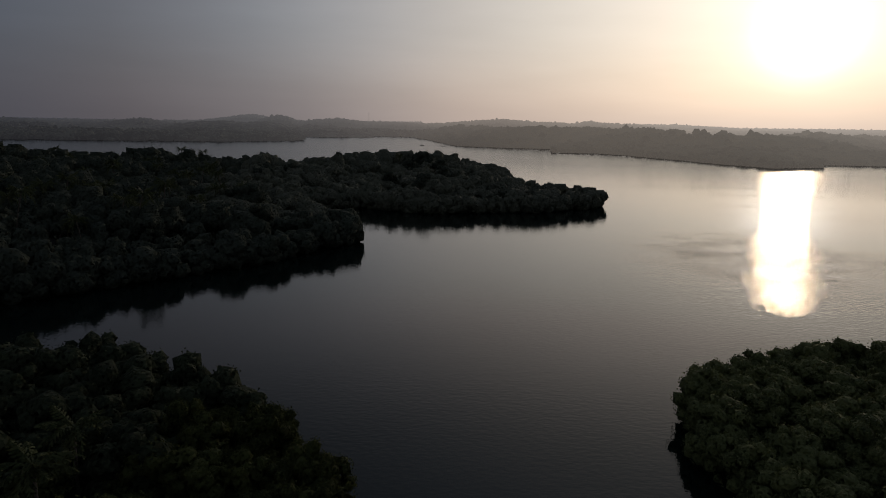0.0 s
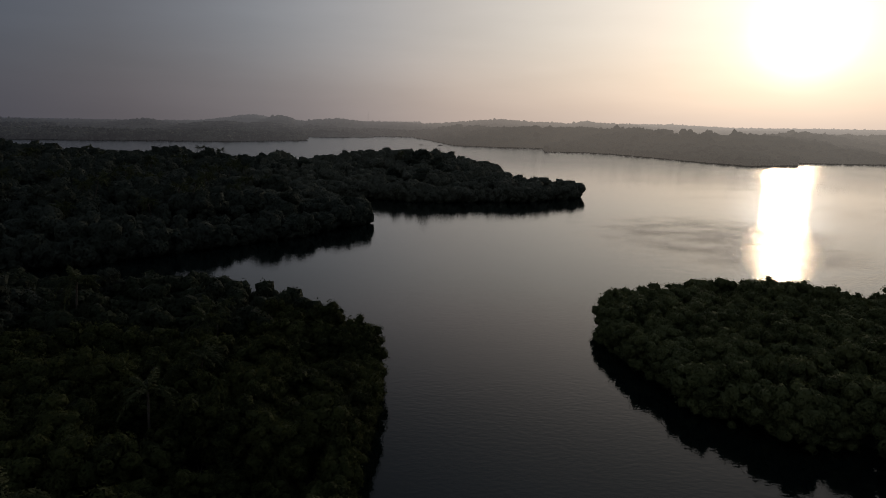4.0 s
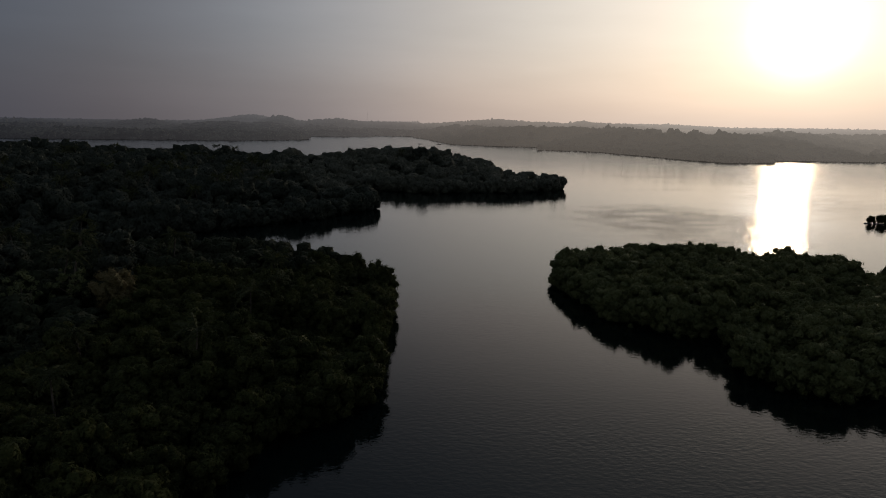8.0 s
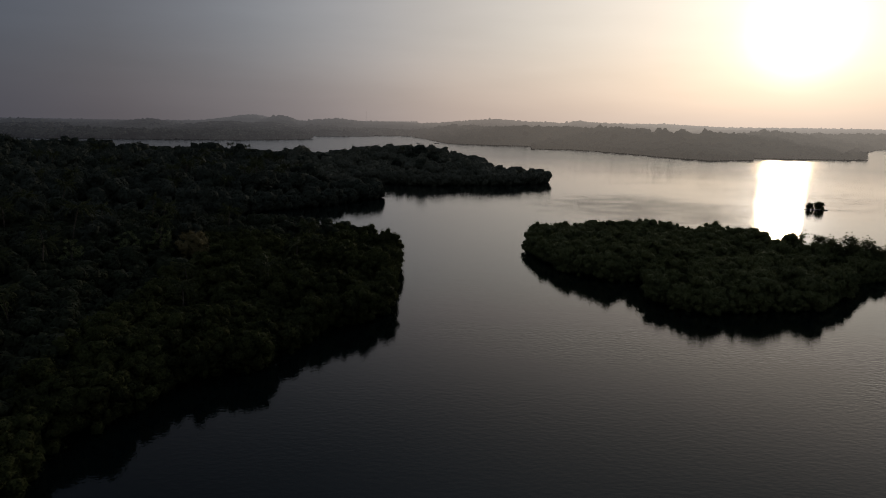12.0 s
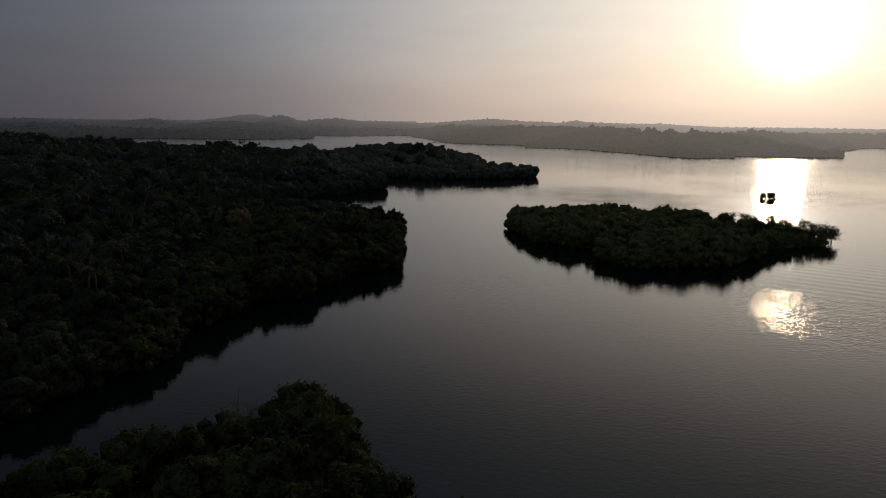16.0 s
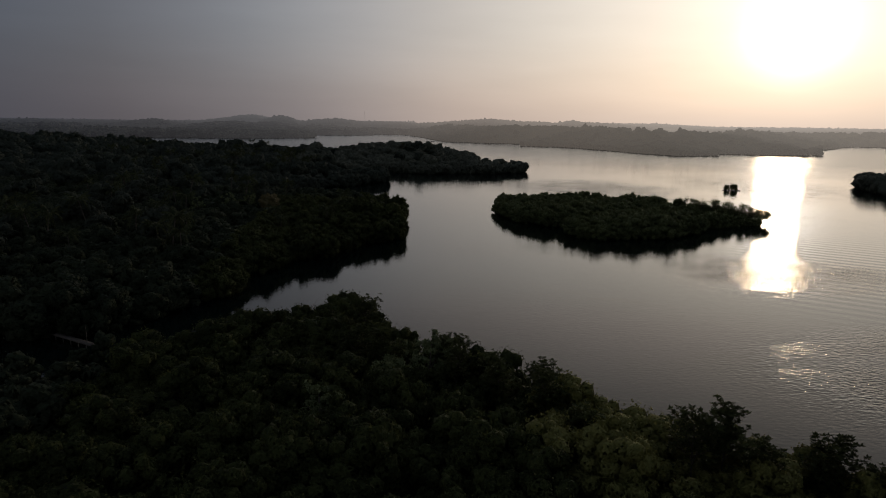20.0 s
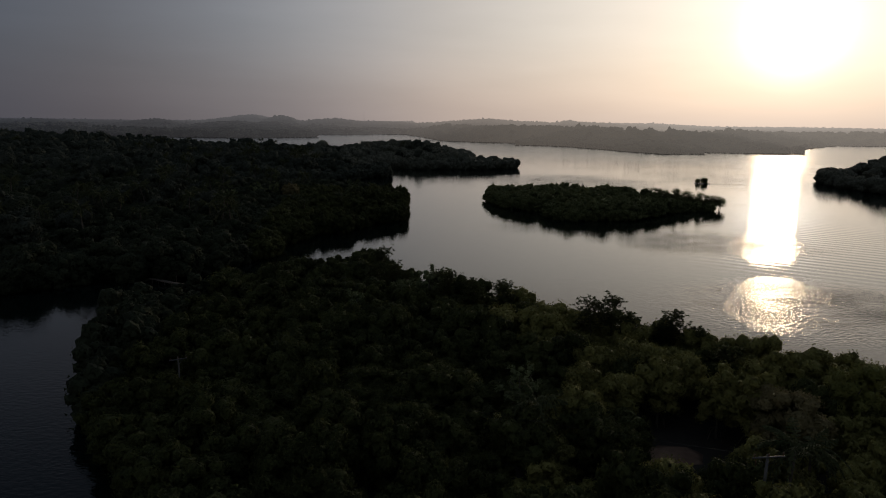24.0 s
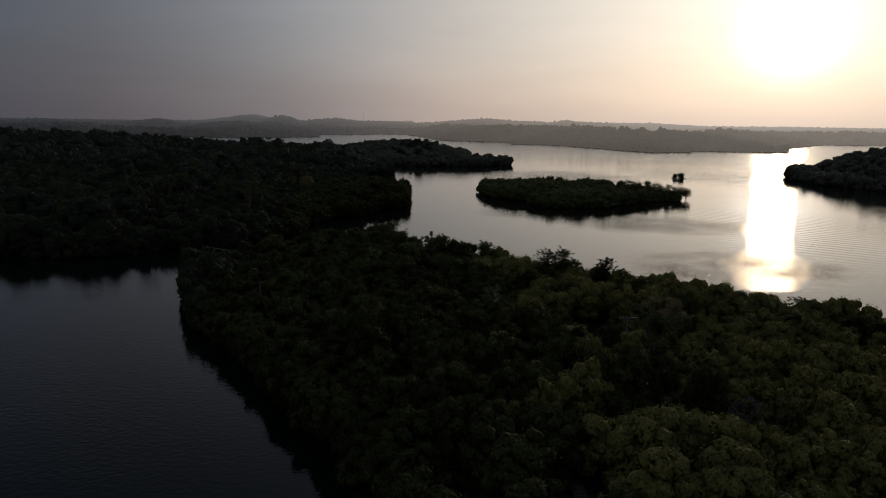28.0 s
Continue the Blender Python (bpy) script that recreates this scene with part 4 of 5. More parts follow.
def frond(length, droop, rng):
    """One palm frond: an arching rib with a row of narrow leaflets on each side."""
    n = 9
    u = np.linspace(0, 1, n + 1)
    x = length * u * (1 - 0.18 * u)
    z = length * (0.42 * u - droop * u * u)
    pieces = [tube(np.stack([x, 0 * x, z], 1)[::3], np.linspace(0.045, 0.012, 4), 4)]
    for i in range(1, n + 1):
        w = 0.62 * math.sin(math.pi * (0.12 + 0.8 * u[i])) * length * 0.26
        for side in (-1, 1):
            tip = (x[i] + w * 0.7, side * w, z[i] - w * rng.uniform(0.5, 0.9))
            pieces.append((np.array([(x[i - 1] + 0.02, 0, z[i - 1]), (x[i], 0, z[i]), tip, (tip[0] - 0.18, tip[1] * 0.92, tip[2] - 0.02)]), np.array([(0, 1, 2, 3)])))
    return gather(pieces)


def palm_trunk(height, lean, rng):
    u = np.linspace(0, 1, 8)
    a = rng.uniform(0, 6.283)
    line = np.stack([math.cos(a) * lean * u ** 1.7, math.sin(a) * lean * u ** 1.7, height * u - 0.3], 1)
    return tube(line, np.interp(u, [0, 0.1, 1], [0.24, 0.16, 0.11]), 6), line[-1]


prng = np.random.default_rng(23)
FRONDS = [mesh_of("palm_frond", *frond(3.6, d, prng), PALM) for d in (0.25, 0.5, 0.85, 1.15)]


def palm_thing(height, lean, fronds):
    """A coconut palm of separate fronds."""
    root = tagged(new("coconut_palm"), "coconut palm with arching fronds above the canopy", "palm", "palms of the woods")
    (v, f), top = palm_trunk(height, lean, prng)
    part("trunk", mesh_of("palm_trunk", v, f, BARK, True), root)
    for i in range(fronds):
        ob = part("frond", FRONDS[i * 7 % 4], root)
        ob.matrix_basis = Matrix.LocRotScale(top, Euler((prng.uniform(-.2, .2), -0.35 + 0.5 * (i % 3) / 2, i * 2.4)), None)
    return root


def set_on_ground(ob, x, y, turn=0.0, size=1.0, tall=1.0):
    z = float(ground_height(np.array([(x, y)]))[0])
    ob.matrix_basis = Matrix.LocRotScale((x, y, z - 0.05), Euler((0, 0, turn)), (size, size, size * tall))
    return ob


# young palms that stand in the promontory and by the power line, then tall ones in the west woods and on the headland
NEAR_PALMS = [(-24, 35, 8.5), (-26, 24, 8.3), (-25, 44, 8.7), (-41, -7, 8.9), (-26, 52, 8.5), (-44, 7, 9.1), (-29, 4, 8.3), (15.5, -179, 8.9), (-3, -168, 8.3), (20, -176, 8.3), (44, -172, 6.4)]
for x, y, h in NEAR_PALMS:
    set_on_ground(palm_thing(h, prng.uniform(0.2, 0.9), 15), x, y, prng.uniform(0, 6.28), prng.uniform(0.85, 1.05))
models = [palm_thing(h, lean, 14) for h, lean in ((10.2, 1.2), (11.4, 2.0), (9.2, 0.6))]
WEST_PALMS = [(-65, 205), (-60, 160), (-53, 191), (-66, 146), (-108, 272), (-57, 226), (-150, 300), (-172, 301), (-121, 345), (-73, 290), (-60, 250), (-50, 243), (-116, 350), (11, 350), (20, 330), (0, 400), (-206, 365), (-112, 420)]
spots = list(WEST_PALMS)
while len(spots) < 120:
    q = (prng.uniform(-330, -60), prng.uniform(-20, 430)) if len(spots) < 62 else (prng.uniform(-130, -46), prng.uniform(-80, 230))
    if float(inside_by(LINES["west"], np.array([q]))[0]) > 9 or float(inside_by(LINES["promontory"], np.array([q]))[0]) > 12:
        spots.append(q)
for i, (x, y) in enumerate(spots):
    ob = models[i] if i < 3 else copy_thing(models[i % 3], Matrix.Identity(4))
    set_on_ground(ob, x, y, prng.uniform(0, 6.28), prng.uniform(0.95, 1.2) * (0.75 if x > -30 else 1.0), prng.uniform(0.95, 1.12))


def broadleaf(height, width, tufts, size, mat, label, base=0.35, leaves=9, core=0.5, rng=prng):
    v, f = crown(rng, height, width, max(9, tufts // (6 if core < 0.4 else 9)), leaves * (5 if core < 0.4 else 8), size * 0.8, base, core if core >= 0.4 else 0, 0.69 if core < 0.4 else 1.0)
    return tree_thing("broadleaf_tree", mesh_of("broadleaf_crown", v, f, mat, True), mesh_of("broadleaf_trunk", *trunk_of(rng, height * 0.8, 0.22, 0.6), BARK, True), label, "tree")


# trees that stand out from the canopy
set_on_ground(broadleaf(8.7, 5.6, 260, 0.34, MANGROVE, "tall dense dark green tree at the water's edge", 0.1), -19, -91)
set_on_ground(broadleaf(10.2, 6.5, 260, 0.42, PALE, "tall airy pale green tree in the canopy", 0.25, core=0.35), -8.5, -113)
set_on_ground(broadleaf(8.8, 5.5, 180, 0.42, PALE, "slender pale green tree in the canopy", 0.25, core=0.35), -13.5, -117)
set_on_ground(broadleaf(9.0, 5.0, 190, 0.36, PALE, "slender pale green tree in the canopy", 0.25, core=0.35), -21, -125)
set_on_ground(broadleaf(6.6, 4.6, 170, 0.3, GREY_LEAVES, "low grey-leaved tree in the thicket under the wires", 0.2, core=0.3), 18, -199)
set_on_ground(broadleaf(6.2, 3.8, 170, 0.3, DRY, "small brown-leaved tree in the thicket", 0.2, core=0.3), 23, -199)
set_on_ground(broadleaf(9.6, 8.0, 420, 0.30, DRY, "round brown dry-leaved tree above the mangroves", 0.08), -50, 34)
set_on_ground(broadleaf(9.2, 8.4, 420, 0.32, DRY, "spreading brown-leaved tree beside the power line", 0.2), 23.5, -168)
set_on_ground(broadleaf(10.6, 6.0, 260, 0.32, YELLOW, "yellow-green tree above the canopy", 0.2), 34, -164)
set_on_ground(broadleaf(9.2, 7.6, 420, 0.3, MANGROVE, "dark dome-shaped tree above the canopy", 0.08), -32.5, 31)
for x, y, h in ((-63, 30, 10.0), (-57, 33, 10.4), (-71, 22, 9.4)):
    set_on_ground(broadleaf(h, 5.6, 190, 0.42, PALE, "pale green airy tree among the mangroves", 0.2, core=0.35), x, y)
set_on_ground(broadleaf(8.4, 5.0, 170, 0.36, PALE, "pale green tree standing above the canopy", 0.2, core=0.35), -2, -157)
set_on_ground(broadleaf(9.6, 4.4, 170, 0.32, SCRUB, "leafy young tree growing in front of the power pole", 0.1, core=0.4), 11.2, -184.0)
# slender forked trees with leaves in rosettes, which stand up from the shore of the south land
def rosette_tree(rng, height, width, mat, label, group, low=0.42):
    root = tagged(new("mangrove_tree"), label, "tree", group)
    fork = height * low
    pieces = [tube([(0, 0, -0.4), (rng.uniform(-.15, .15), 0.05, fork * 0.5), (0, 0, fork), (0.1, 0, height * 0.86)], [0.13, 0.11, 0.085, 0.03], 6)]
    tips = [((0.1, 0, height * 0.9), 1.0)]
    for i in range(10):
        a, u = i * 2.4 + rng.uniform(-.4, .4), rng.uniform(0, 1)
        s = np.array((0, 0, fork + (height * 0.74 - fork) * u))
        out = width * 0.4 * rng.uniform(0.4, 1.0) * (1 - 0.3 * u)
        e = s + np.array((math.cos(a) * out, math.sin(a) * out, height * rng.uniform(0.12, 0.24)))
        pieces.append(tube([s, (s + e) / 2 + (0, 0, -0.15), e], [0.06, 0.045, 0.02], 4))
        tips.append((e, rng.uniform(0.6, 1.0)))
    leaves = []
    for at, size in tips:
        # a flattened pad of rosettes round the end of each limb
        n = int(30 * size)
        pad = rng.normal(0, 1, (n, 3)) * (0.5, 0.5, 0.42) * (width * 0.25)
        for q in pad + at:
            k = 9
            turn = np.arange(k) * 2.4 + rng.uniform(0, 6.28)
            rise = rng.uniform(-0.1, 0.9, k)
            way = np.stack([np.cos(turn), np.sin(turn), rise], 1) / np.sqrt(1 + rise * rise)[:, None]
            side = np.stack([-np.sin(turn), np.cos(turn), 0 * turn], 1) * 0.11
            long = rng.uniform(0.32, 0.5, (k, 1))
            tri = np.stack([q + way * long, q + way * long * 0.45 + side, q + way * 0.03, q + way * long * 0.45 - side], 1)
            leaves.append((tri.reshape(-1, 3), np.concatenate([np.arange(k)[:, None] * 4 + (0, 1, 2), np.arange(k)[:, None] * 4 + (0, 2, 3)])))
    part("trunk", mesh_of("forked_trunk", *gather(pieces), BARK, True), root)
    part("crown", mesh_of("rosette_crown", *gather(leaves), mat), root)
    return root


kinds = [rosette_tree(prng, h, w, MANGROVE, "slender forked mangrove tree with airy leaf tufts on the shore", "airy trees along the shore") for h, w in ((9.6, 4.6), (8.8, 3.9), (9.1, 5.0), (10.0, 4.1))]
placed = 0
edge = np.array([(-14, -96), (-5, -106.5), (11, -123.5), (26, -139), (42, -150.5), (80, -172), (118, -188)], float)
for a, b in zip(edge[:-1], edge[1:]):
    span = np.linalg.norm(b - a)
    n = np.array(((b - a)[1], -(b - a)[0])) / span
    for u in np.arange(0.5, span, 3.3):
        if prng.random() < 0.12:
            continue
        q = a + (b - a) * (u + prng.uniform(-1, 1)) / span + n * prng.choice([3.0, 4.5, 7.5, 10.0])
        ob = kinds[placed] if placed < 4 else copy_thing(kinds[placed % 4], Matrix.Identity(4))
        # towards the east the belt is lower
        low = 0.72 if q[0] > 30 else 1.0
        set_on_ground(ob, *(q + n * (3.5 if q[0] > 30 else 0)), prng.uniform(0, 6.28), prng.uniform(0.85, 1.05), prng.uniform(0.88, 1.06) * low)
        placed += 1
kinds = [rosette_tree(prng, h, w, ISLAND_HAZE_PALE, "slender mangrove tree on the thin tip of the island", "trees on the island's tip", 0.14) for h, w in ((6.8, 4.4), (6.2, 5.0), (7.2, 4.6))]
for i in range(34):
    u = i / 33
    x, y = 103 + 28 * u + prng.uniform(-1, 1), 38 - 9.5 * u + prng.uniform(-1, 1) * (5.5 - 3.8 * u)
    ob = kinds[i] if i < 3 else copy_thing(kinds[i % 3], Matrix.Identity(4))
    set_on_ground(ob, x, y, prng.uniform(0, 6.28), prng.uniform(0.85, 1.1), prng.uniform(0.9, 1.1) * (1 - 0.3 * u * u))
set_on_ground(broadleaf(10.5, 4.4, 200, 0.4, WOODS, "tall narrow dark tree", 0.12), -49, 73)
set_on_ground(broadleaf(15.0, 13.0, 150, 1.1, WOODS, "great dark spreading tree on the skyline", 0.4, 5), -213, 267)

# larger trees of the west woods, which break its skyline
kinds = [broadleaf(h, w, 120, 0.75, WOODS, "large dark woodland tree rising over its neighbours", 0.25, 3) for h, w in ((11.5, 8), (13, 9), (11, 9.5), (13.5, 8))]
placed = 0
while placed < 165:
    x, y = (prng.uniform(-380, 80), prng.uniform(60, 470)) if placed < 110 else (prng.uniform(-150, -45), prng.uniform(-75, 160))
    q = np.array([(x, y)])
    if max(float(inside_by(LINES[k], q)[0]) for k in ("west", "headland", "promontory")) < 14 or (x > 35 and y > 200):
        continue
    ob = kinds[placed] if placed < 4 else copy_thing(kinds[placed % 4], Matrix.Identity(4))
    set_on_ground(ob, x, y, prng.uniform(0, 6.28), prng.uniform(0.8, 1.08), prng.uniform(0.9, 1.1))
    placed += 1


def bare_tree(rng):
    root = tagged(new("bare_tree"), "leafless grey tree with fine twigs beside the creek", "tree")
    pieces = [tube([(0, 0, -0.3), (0.1, 0, 2.2), (0.0, 0.15, 3.6)], [0.14, 0.1, 0.07], 6)]
    twigs = []
    for i in range(9):
        a = i * 2.4
        s = np.array((0.05, 0.1, 2.0 + 0.2 * i))
        e = s + np.array((math.cos(a) * 1.5, math.sin(a) * 1.5, 2.2 - 0.08 * i))
        m = (s + e) / 2 + (math.cos(a) * 0.25, math.sin(a) * 0.25, 0)
        pieces.append(tube([s, m, e], [0.06, 0.045, 0.02], 4))
        for k in range(12):
            u = rng.uniform(0.35, 1)
            b = s + (e - s) * u
            t = b + rng.normal(0, 0.5, 3) + (math.cos(a) * 0.35, math.sin(a) * 0.35, 0.7)
            twigs.append(tube([b, (b + t) / 2 + rng.normal(0, 0.06, 3), t], [0.03, 0.022, 0.012], 3))
    part("trunk", mesh_of("bare_trunk", *gather(pieces), BARK, True), root)
    part("twigs", mesh_of("bare_twigs", *gather(twigs), BARK), root)
    return root


set_on_ground(bare_tree(prng), -27, -84.5, 0.0, 1.2)
set_on_ground(bare_tree(prng), -24.6, -84.2, 1.3, 0.9)


# ---- islet ----
def islet():
    """Two clumps of mangrove on a bank of mud and stones."""
    root = tagged(new("mangrove_islet"), "tiny islet of two mangrove clumps on dark rocks in the lagoon", "islet")
    v, f = BALL
    rocks = [(v * prng.uniform(0.7, 1.1, (len(v), 1)) * (r, r * 0.7, 0.55) + (x, y, 0.1), f) for x, y, r in ((-6.2, 0, 1.0), (-4, 0.5, 2.2), (0, 0, 2.4), (3.5, 0.3, 2.4), (6.2, -0.4, 1.2), (7.8, -0.5, 0.9), (1.6, -1.5, 1.4))]
    part("bank", mesh_of("islet_bank", *gather(rocks), ROCK, True), root)
    for name, x, h, w in (("block_crown", -3.1, 4.6, 5.2), ("round_crown", 2.7, 6.2, 7.0)):
        cv, cf = crown(prng, h, w, 30, 44, 0.42, -0.1, 0.5)
        part("crown", mesh_of(name, cv + (x, 0, 0.2), cf, MANGROVE, True), root)
        part("trunk", mesh_of("islet_trunk", *(lambda t: (t[0] + (x, 0, 0), t[1]))(trunk_of(prng, h * 0.6, 0.12, 0.3, 6)), BARK, True), root)
    root.matrix_basis = Matrix.LocRotScale((184.8, 143.5, 0), Euler((0, 0, radians(-18))), (0.62, 0.62, 0.62))


islet()


# ---- footbridge, jetty, house ----
def planked(name, label, x, y, z, turn, length, width, posts, rail=False):
    """A plank deck on posts."""
    root = tagged(new(name), label, name.replace("_", " "))
    n = int(length / 0.22)
    plank = mesh_of("plank", *box(0, 0, 0, 0.19, width, 0.045), PLANK)
    for i in range(n):
        ob = part("plank", plank, root)
        ob.matrix_basis = pose(-length / 2 + (i + 0.5) * length / n, prng.uniform(-.04, .04), z + prng.uniform(-.012, .012), 0, 0, prng.uniform(-1.2, 1.2))
    for side in (-1, 1):
        part("beam", mesh_of("beam", *box(0, side * width * 0.36, z - 0.1, length, 0.1, 0.14), BARK), root)
    for i in range(posts):
        for side in (-1, 1):
            top = z - 0.03 if not rail else z + (0.9 if i % 2 == 0 else -0.03)
            px = -length / 2 + length * (i + 0.5) / posts
            part("post", mesh_of("post", *tube([(px, side * width * 0.46, -1.6), (px, side * width * 0.46, top)], [0.07, 0.055], 6), BARK, True), root)
    root.matrix_basis = pose(x, y, 0, 0, 0, turn)
    return root


planked("footbridge", "weathered plank footbridge on thin posts across a creek", -62.3, -86.6, 0.75, -35, 10.0, 1.1, 5)
for x, y, h in ((-64.3, -84.5, 3.6), (-60.0, -87.5, 3.5)):
    pole = tagged(new("stake"), "thin upright wooden stake beside the footbridge", "stake", "stakes by the footbridge")
    part("pole", mesh_of("stake_pole", *tube([(0, 0, -1.4), (0.05, 0, h * 0.5), (0, 0.04, h)], [0.05, 0.045, 0.03], 5), BARK, True), pole)
    pole.matrix_basis = pose(x, y, 0)
planked("jetty", "narrow weathered plank walkway among the trees", -3.0, -207.2, 1.3, 84, 6.4, 1.3, 3)


def house():
    """A small house under a low tin roof of old and new sheets."""
    root = tagged(new("house"), "small plastered house with a patched grey tin roof among trees", "house")
    for name, b in (("wall", box(0, -2.3, 1.4, 7.0, 0.18, 2.8)), ("wall", box(0, 2.3, 1.4, 7.0, 0.18, 2.8)), ("wall", box(-3.41, 0, 1.4, 0.18, 4.42, 2.8)), ("wall", box(3.41, 0, 1.4, 0.18, 4.42, 2.8))):
        part(name, mesh_of("house_wall", *b, PLASTER), root)
    door = part("door", mesh_of("house_door", *box(-0.8, -2.42, 1.0, 0.9, 0.06, 2.0), PLANK), root)
    part("window", mesh_of("house_window", *box(1.6, -2.42, 1.5, 1.0, 0.06, 1.0), PLANK), root)
    roof = part("roof", mesh_of("roof_ridge", *box(0, 0, 4.06, 8.2, 0.3, 0.06), TIN), root)
    for side in (-1, 1):
        for i in range(9):
            w = 8.2 / 9
            xs = np.linspace(0, w + 0.05, 13)
            ridges = 0.02 * np.cos(xs * 2 * math.pi / (w / 6))
            v = np.array([(-4.1 + i * w + x, side * yy, zz + r) for yy, zz in ((0.0, 4.05), (3.0, 2.75)) for x, r in zip(xs, ridges)])
            f = np.array([(k, k + 1, k + 14, k + 13) for k in range(12)])
            sheet = mesh_of("roof_sheet", v, f, RUST if (i * 5 + side) % 4 == 1 else TIN)
            part("roof_sheet", sheet, roof)
    root.matrix_basis = pose(-125, -60, 0.5, 0, 0, -12)


house()

# ---- power line ----


def power_pole(x, y, turn, label):
    root = tagged(new("power_pole"), label, "power pole", "poles of the power line")
    part("pole", mesh_of("concrete_pole", *tube([(0, 0, -0.8), (0, 0, 5), (0, 0, 10.2)], [0.17, 0.14, 0.1], 8), CONCRETE, True), root)
    arm = part("crossarm", mesh_of("crossarm", *box(0.0, -0.12, 10.05, 2.7, 0.1, 0.12), STEEL), root)
    for px in (-1.2, 0.0, 1.2):
        v, f = tube([(px, -0.12, 10.1), (px, -0.12, 10.2), (px, -0.12, 10.24), (px, -0.12, 10.34), (px, -0.12, 10.4)], [0.03, 0.07, 0.045, 0.07, 0.03], 8)
        part("insulator", mesh_of("insulator", v, f, CERAMIC, True), arm)
    for s in (-1, 1):
        part("brace", mesh_of("brace", *tube([(s * 0.8, -0.1, 10.0), (0, -0.1, 9.3)], [0.025, 0.025], 4), STEEL), root)
    v, f = tube([(-1.15, -0.2, 9.98), (-1.15, -0.28, 9.75), (-1.15, -0.28, 9.45)], [0.03, 0.05, 0.03], 6)
    part("fuse_switch", mesh_of("fuse_switch", v, f, CERAMIC, True), root)
    root.matrix_basis = pose(x, y, 0.4, 0, 0, turn)
    return root


LINE_TURN = math.degrees(math.atan2(61.5, 15.5)) - 90
power_pole(11.5, -181.5, LINE_TURN * 0, "grey concrete power pole with a steel crossarm above the trees")
power_pole(-4.0, -243.0, LINE_TURN * 0, "grey concrete power pole carrying three bare wires")
for i, px in enumerate((-1.2, 0.0, 1.2)):
    a, b = np.array((11.5 + px, -181.62, 10.82)), np.array((-4.0 + px, -243.12, 10.82))
    u = np.linspace(0, 1, 13)
    line = a + (b - a) * u[:, None] - np.array((0, 0, 1.0)) * (1.0 * 4 * u * (1 - u))[:, None]
    wire = tagged(new("power_cable"), "thin bare overhead wire sagging between poles", "cable", "wires of the power line")
    part("strand", mesh_of("strand", *tube(line, [0.006] * 13, 4), CABLE, True), wire)

# a branch line that runs off over the trees to a smaller pole by the creek
post = tagged(new("service_pole"), "short concrete service pole with a steel crossarm among the mangroves", "power pole")
part("pole", mesh_of("service_pole", *tube([(0, 0, -0.8), (0.02, 0, 4), (0, 0, 8.0)], [0.13, 0.11, 0.08], 8), CONCRETE, True), post)
arm = part("crossarm", mesh_of("service_crossarm", *box(0, -0.1, 7.75, 1.9, 0.09, 0.1), STEEL), post)
for px in (-0.85, 0.0, 0.85):
    part("insulator", mesh_of("insulator", *tube([(px, -0.1, 7.8), (px, -0.1, 7.9), (px, -0.1, 7.95), (px, -0.1, 8.05)], [0.03, 0.07, 0.05, 0.03], 6), CERAMIC, True), arm)
part("brace", mesh_of("brace", *tube([(0.55, -0.08, 7.7), (0, -0.08, 7.1)], [0.025, 0.025], 4), STEEL), post)
post.matrix_basis = pose(-41.0, -151.6, 0.4, 0, 0, 25)
set_on_ground(broadleaf(7.9, 4.4, 170, 0.3, MANGROVE, "leafy mangrove in front of the service pole", 0.1), -41.6, -153.6)
a, b = np.array((10.3, -181.4, 10.6)), np.array((-40.2, -151.3, 8.4))
u = np.linspace(0, 1, 19)
line = a + (b - a) * u[:, None] - np.array((0, 0, 0.5)) * (4 * u * (1 - u))[:, None]
wire = tagged(new("power_cable"), "thin service wire running from the pole over the trees", "cable")
part("strand", mesh_of("strand", *tube(line, [0.007] * 19, 4), CABLE, True), wire)

# the clearing by the pole
v, f = BALL
lumps = v * prng.uniform(0.85, 1.1, (len(v), 1)) * (4.4, 2.5, 0.25)
tagged(new("earth_mound", mesh_of("earth_mound", lumps + (12.5, -164.5, 0.55), f, EARTH, True)), "bare red earth in a clearing among the trees", "bare earth")


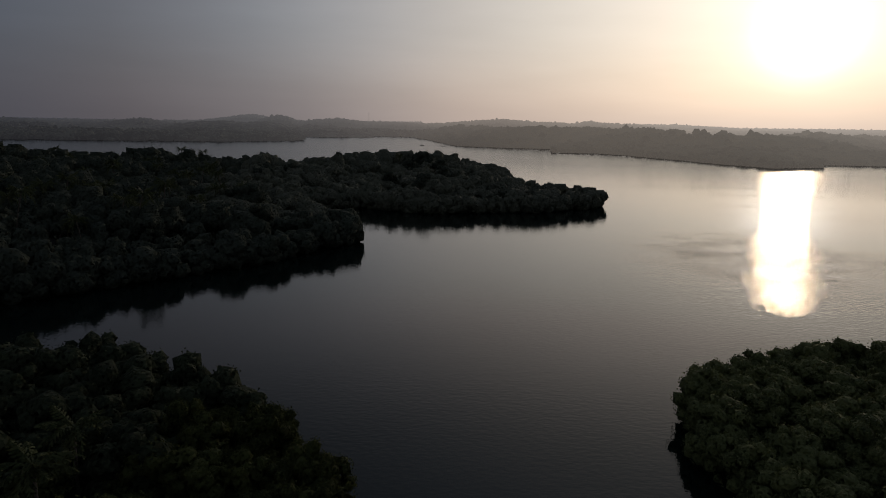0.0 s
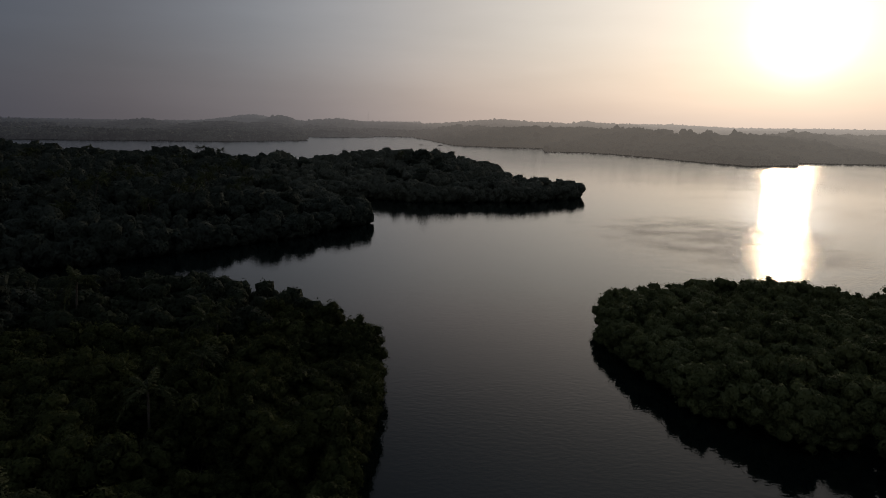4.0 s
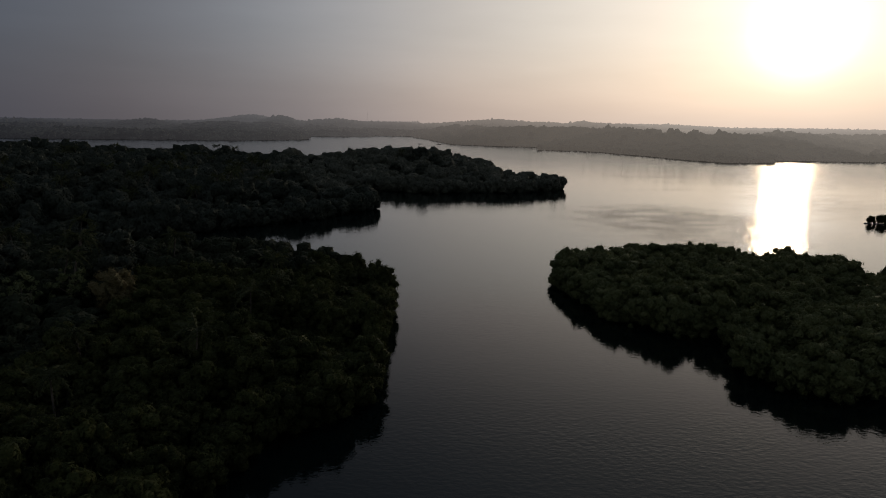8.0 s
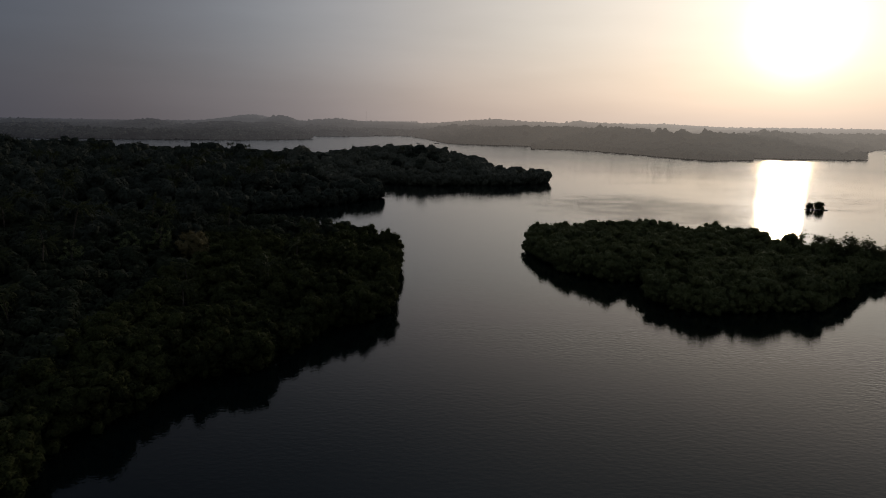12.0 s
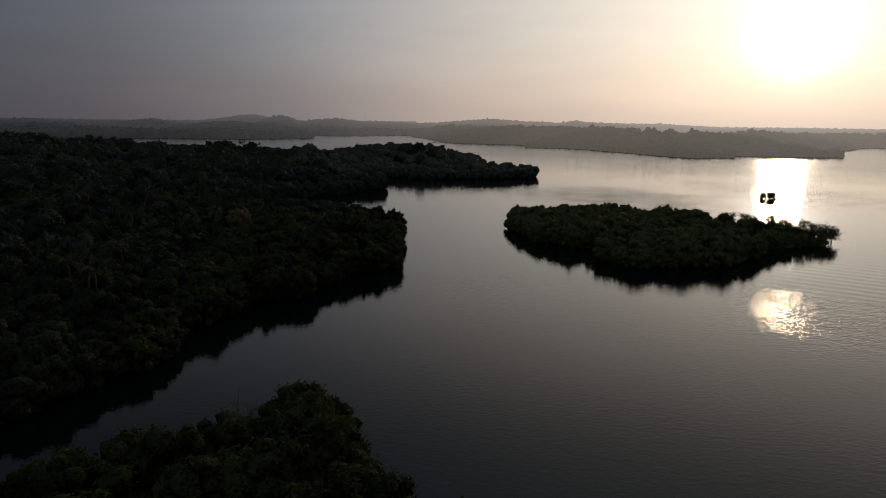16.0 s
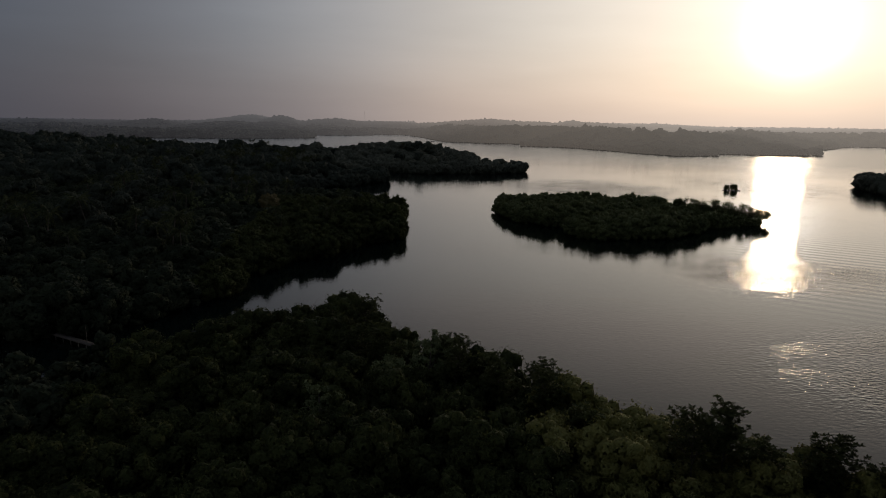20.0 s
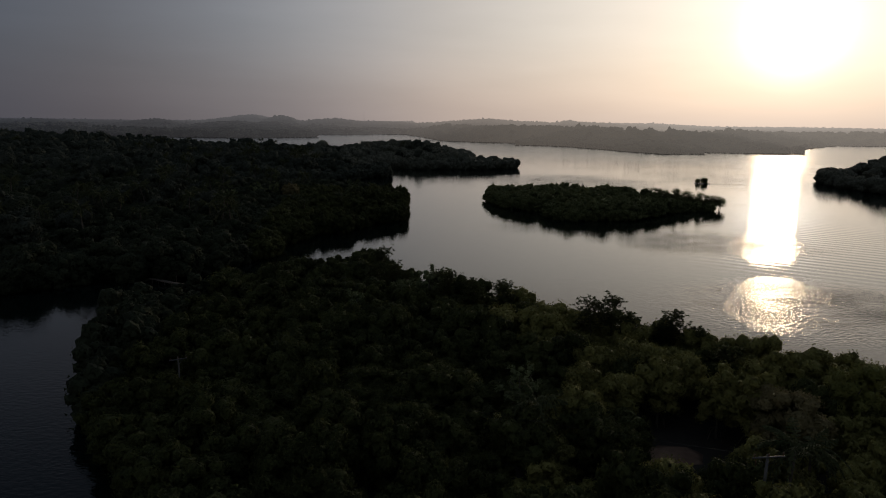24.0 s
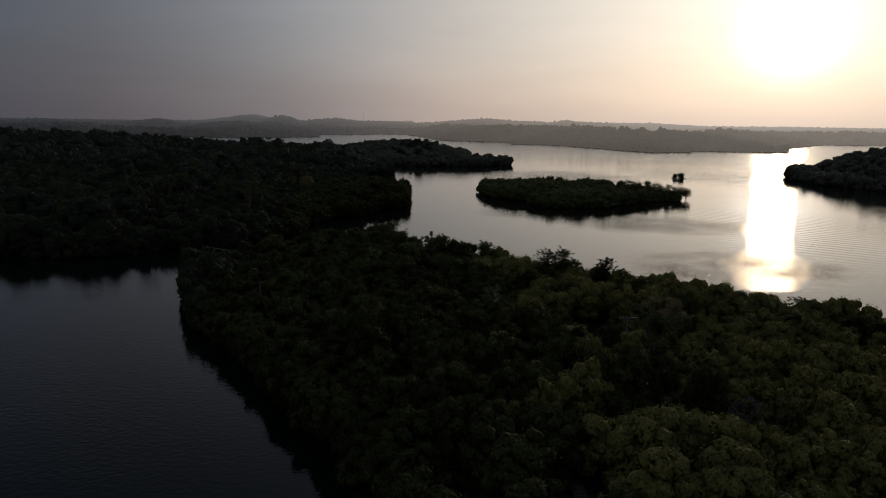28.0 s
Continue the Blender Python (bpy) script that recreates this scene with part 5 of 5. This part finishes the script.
# ---- on the far water ----
def boat(x, y, turn):
    root = tagged(new("fishing_boat"), "small dark fishing boat far out on the lagoon", "boat")
    us = np.linspace(-1, 1, 9)
    rows = []
    for u in us:
        w = 0.75 * (1 - abs(u) ** 2.6)
        rows.append([(u * 3.2, -w, 0.55 + 0.35 * u * u), (u * 3.2, -w * 0.6, -0.15), (u * 3.2, w * 0.6, -0.15), (u * 3.2, w, 0.55 + 0.35 * u * u)])
    v = np.array(rows).reshape(-1, 3)
    f = np.array([(i * 4 + k, i * 4 + k + 1, i * 4 + k + 5, i * 4 + k + 4) for i in range(8) for k in range(3)])
    part("hull", mesh_of("hull", v, f, HULL, True), root)
    for bx in (-1.2, 0.2, 1.5):
        part("bench", mesh_of("bench", *box(bx, 0, 0.35, 0.3, 1.1, 0.06), PLANK), root)
    part("canopy", mesh_of("canopy", *box(-0.4, 0, 1.5, 2.4, 1.3, 0.08), HULL), root)
    for sx in (-1.5, 0.7):
        for sy in (-0.55, 0.55):
            part("canopy_post", mesh_of("canopy_post", *tube([(sx, sy, 0.3), (sx, sy, 1.48)], [0.04, 0.04], 4), HULL), root)
    root.matrix_basis = pose(x, y, 0, 0, 0, turn)
    return root


boat(62, 893, 15)
boat(90, 885, -10)
stake = mesh_of("trap_stake", *tube([(0, 0, -1), (0.03, 0, 1.1)], [0.08, 0.06], 4), BARK)
trap = tagged(new("fish_trap"), "row of thin stakes of a fish trap in the lagoon", "fish trap")
for i in range(24):
    ob = part("stake", stake, trap)
    ob.matrix_basis = pose(66 + i * 2.0, 891 - i * 0.35 + prng.uniform(-.3, .3), 0, prng.uniform(-5, 5), 0, 0)

# far steel drawn in the emissive haze material, so that it looks faint
mast = tagged(new("radio_mast"), "thin lattice radio mast on a far hill", "mast")
for k in range(3):
    a = k * 2.094
    part("leg", mesh_of("mast_leg", *tube([(3 * math.cos(a), 3 * math.sin(a), 0), (0.6 * math.cos(a), 0.6 * math.sin(a), 62)], [0.3, 0.2], 4), FAR_HAZE_GLOW), mast)
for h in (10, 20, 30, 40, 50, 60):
    part("bracing", mesh_of("mast_bracing", *box(0, 0, h, 5.4 - h * 0.07, 0.25, 0.25, h), FAR_HAZE_GLOW), mast)
mast.matrix_basis = pose(-42, 2950, 12)
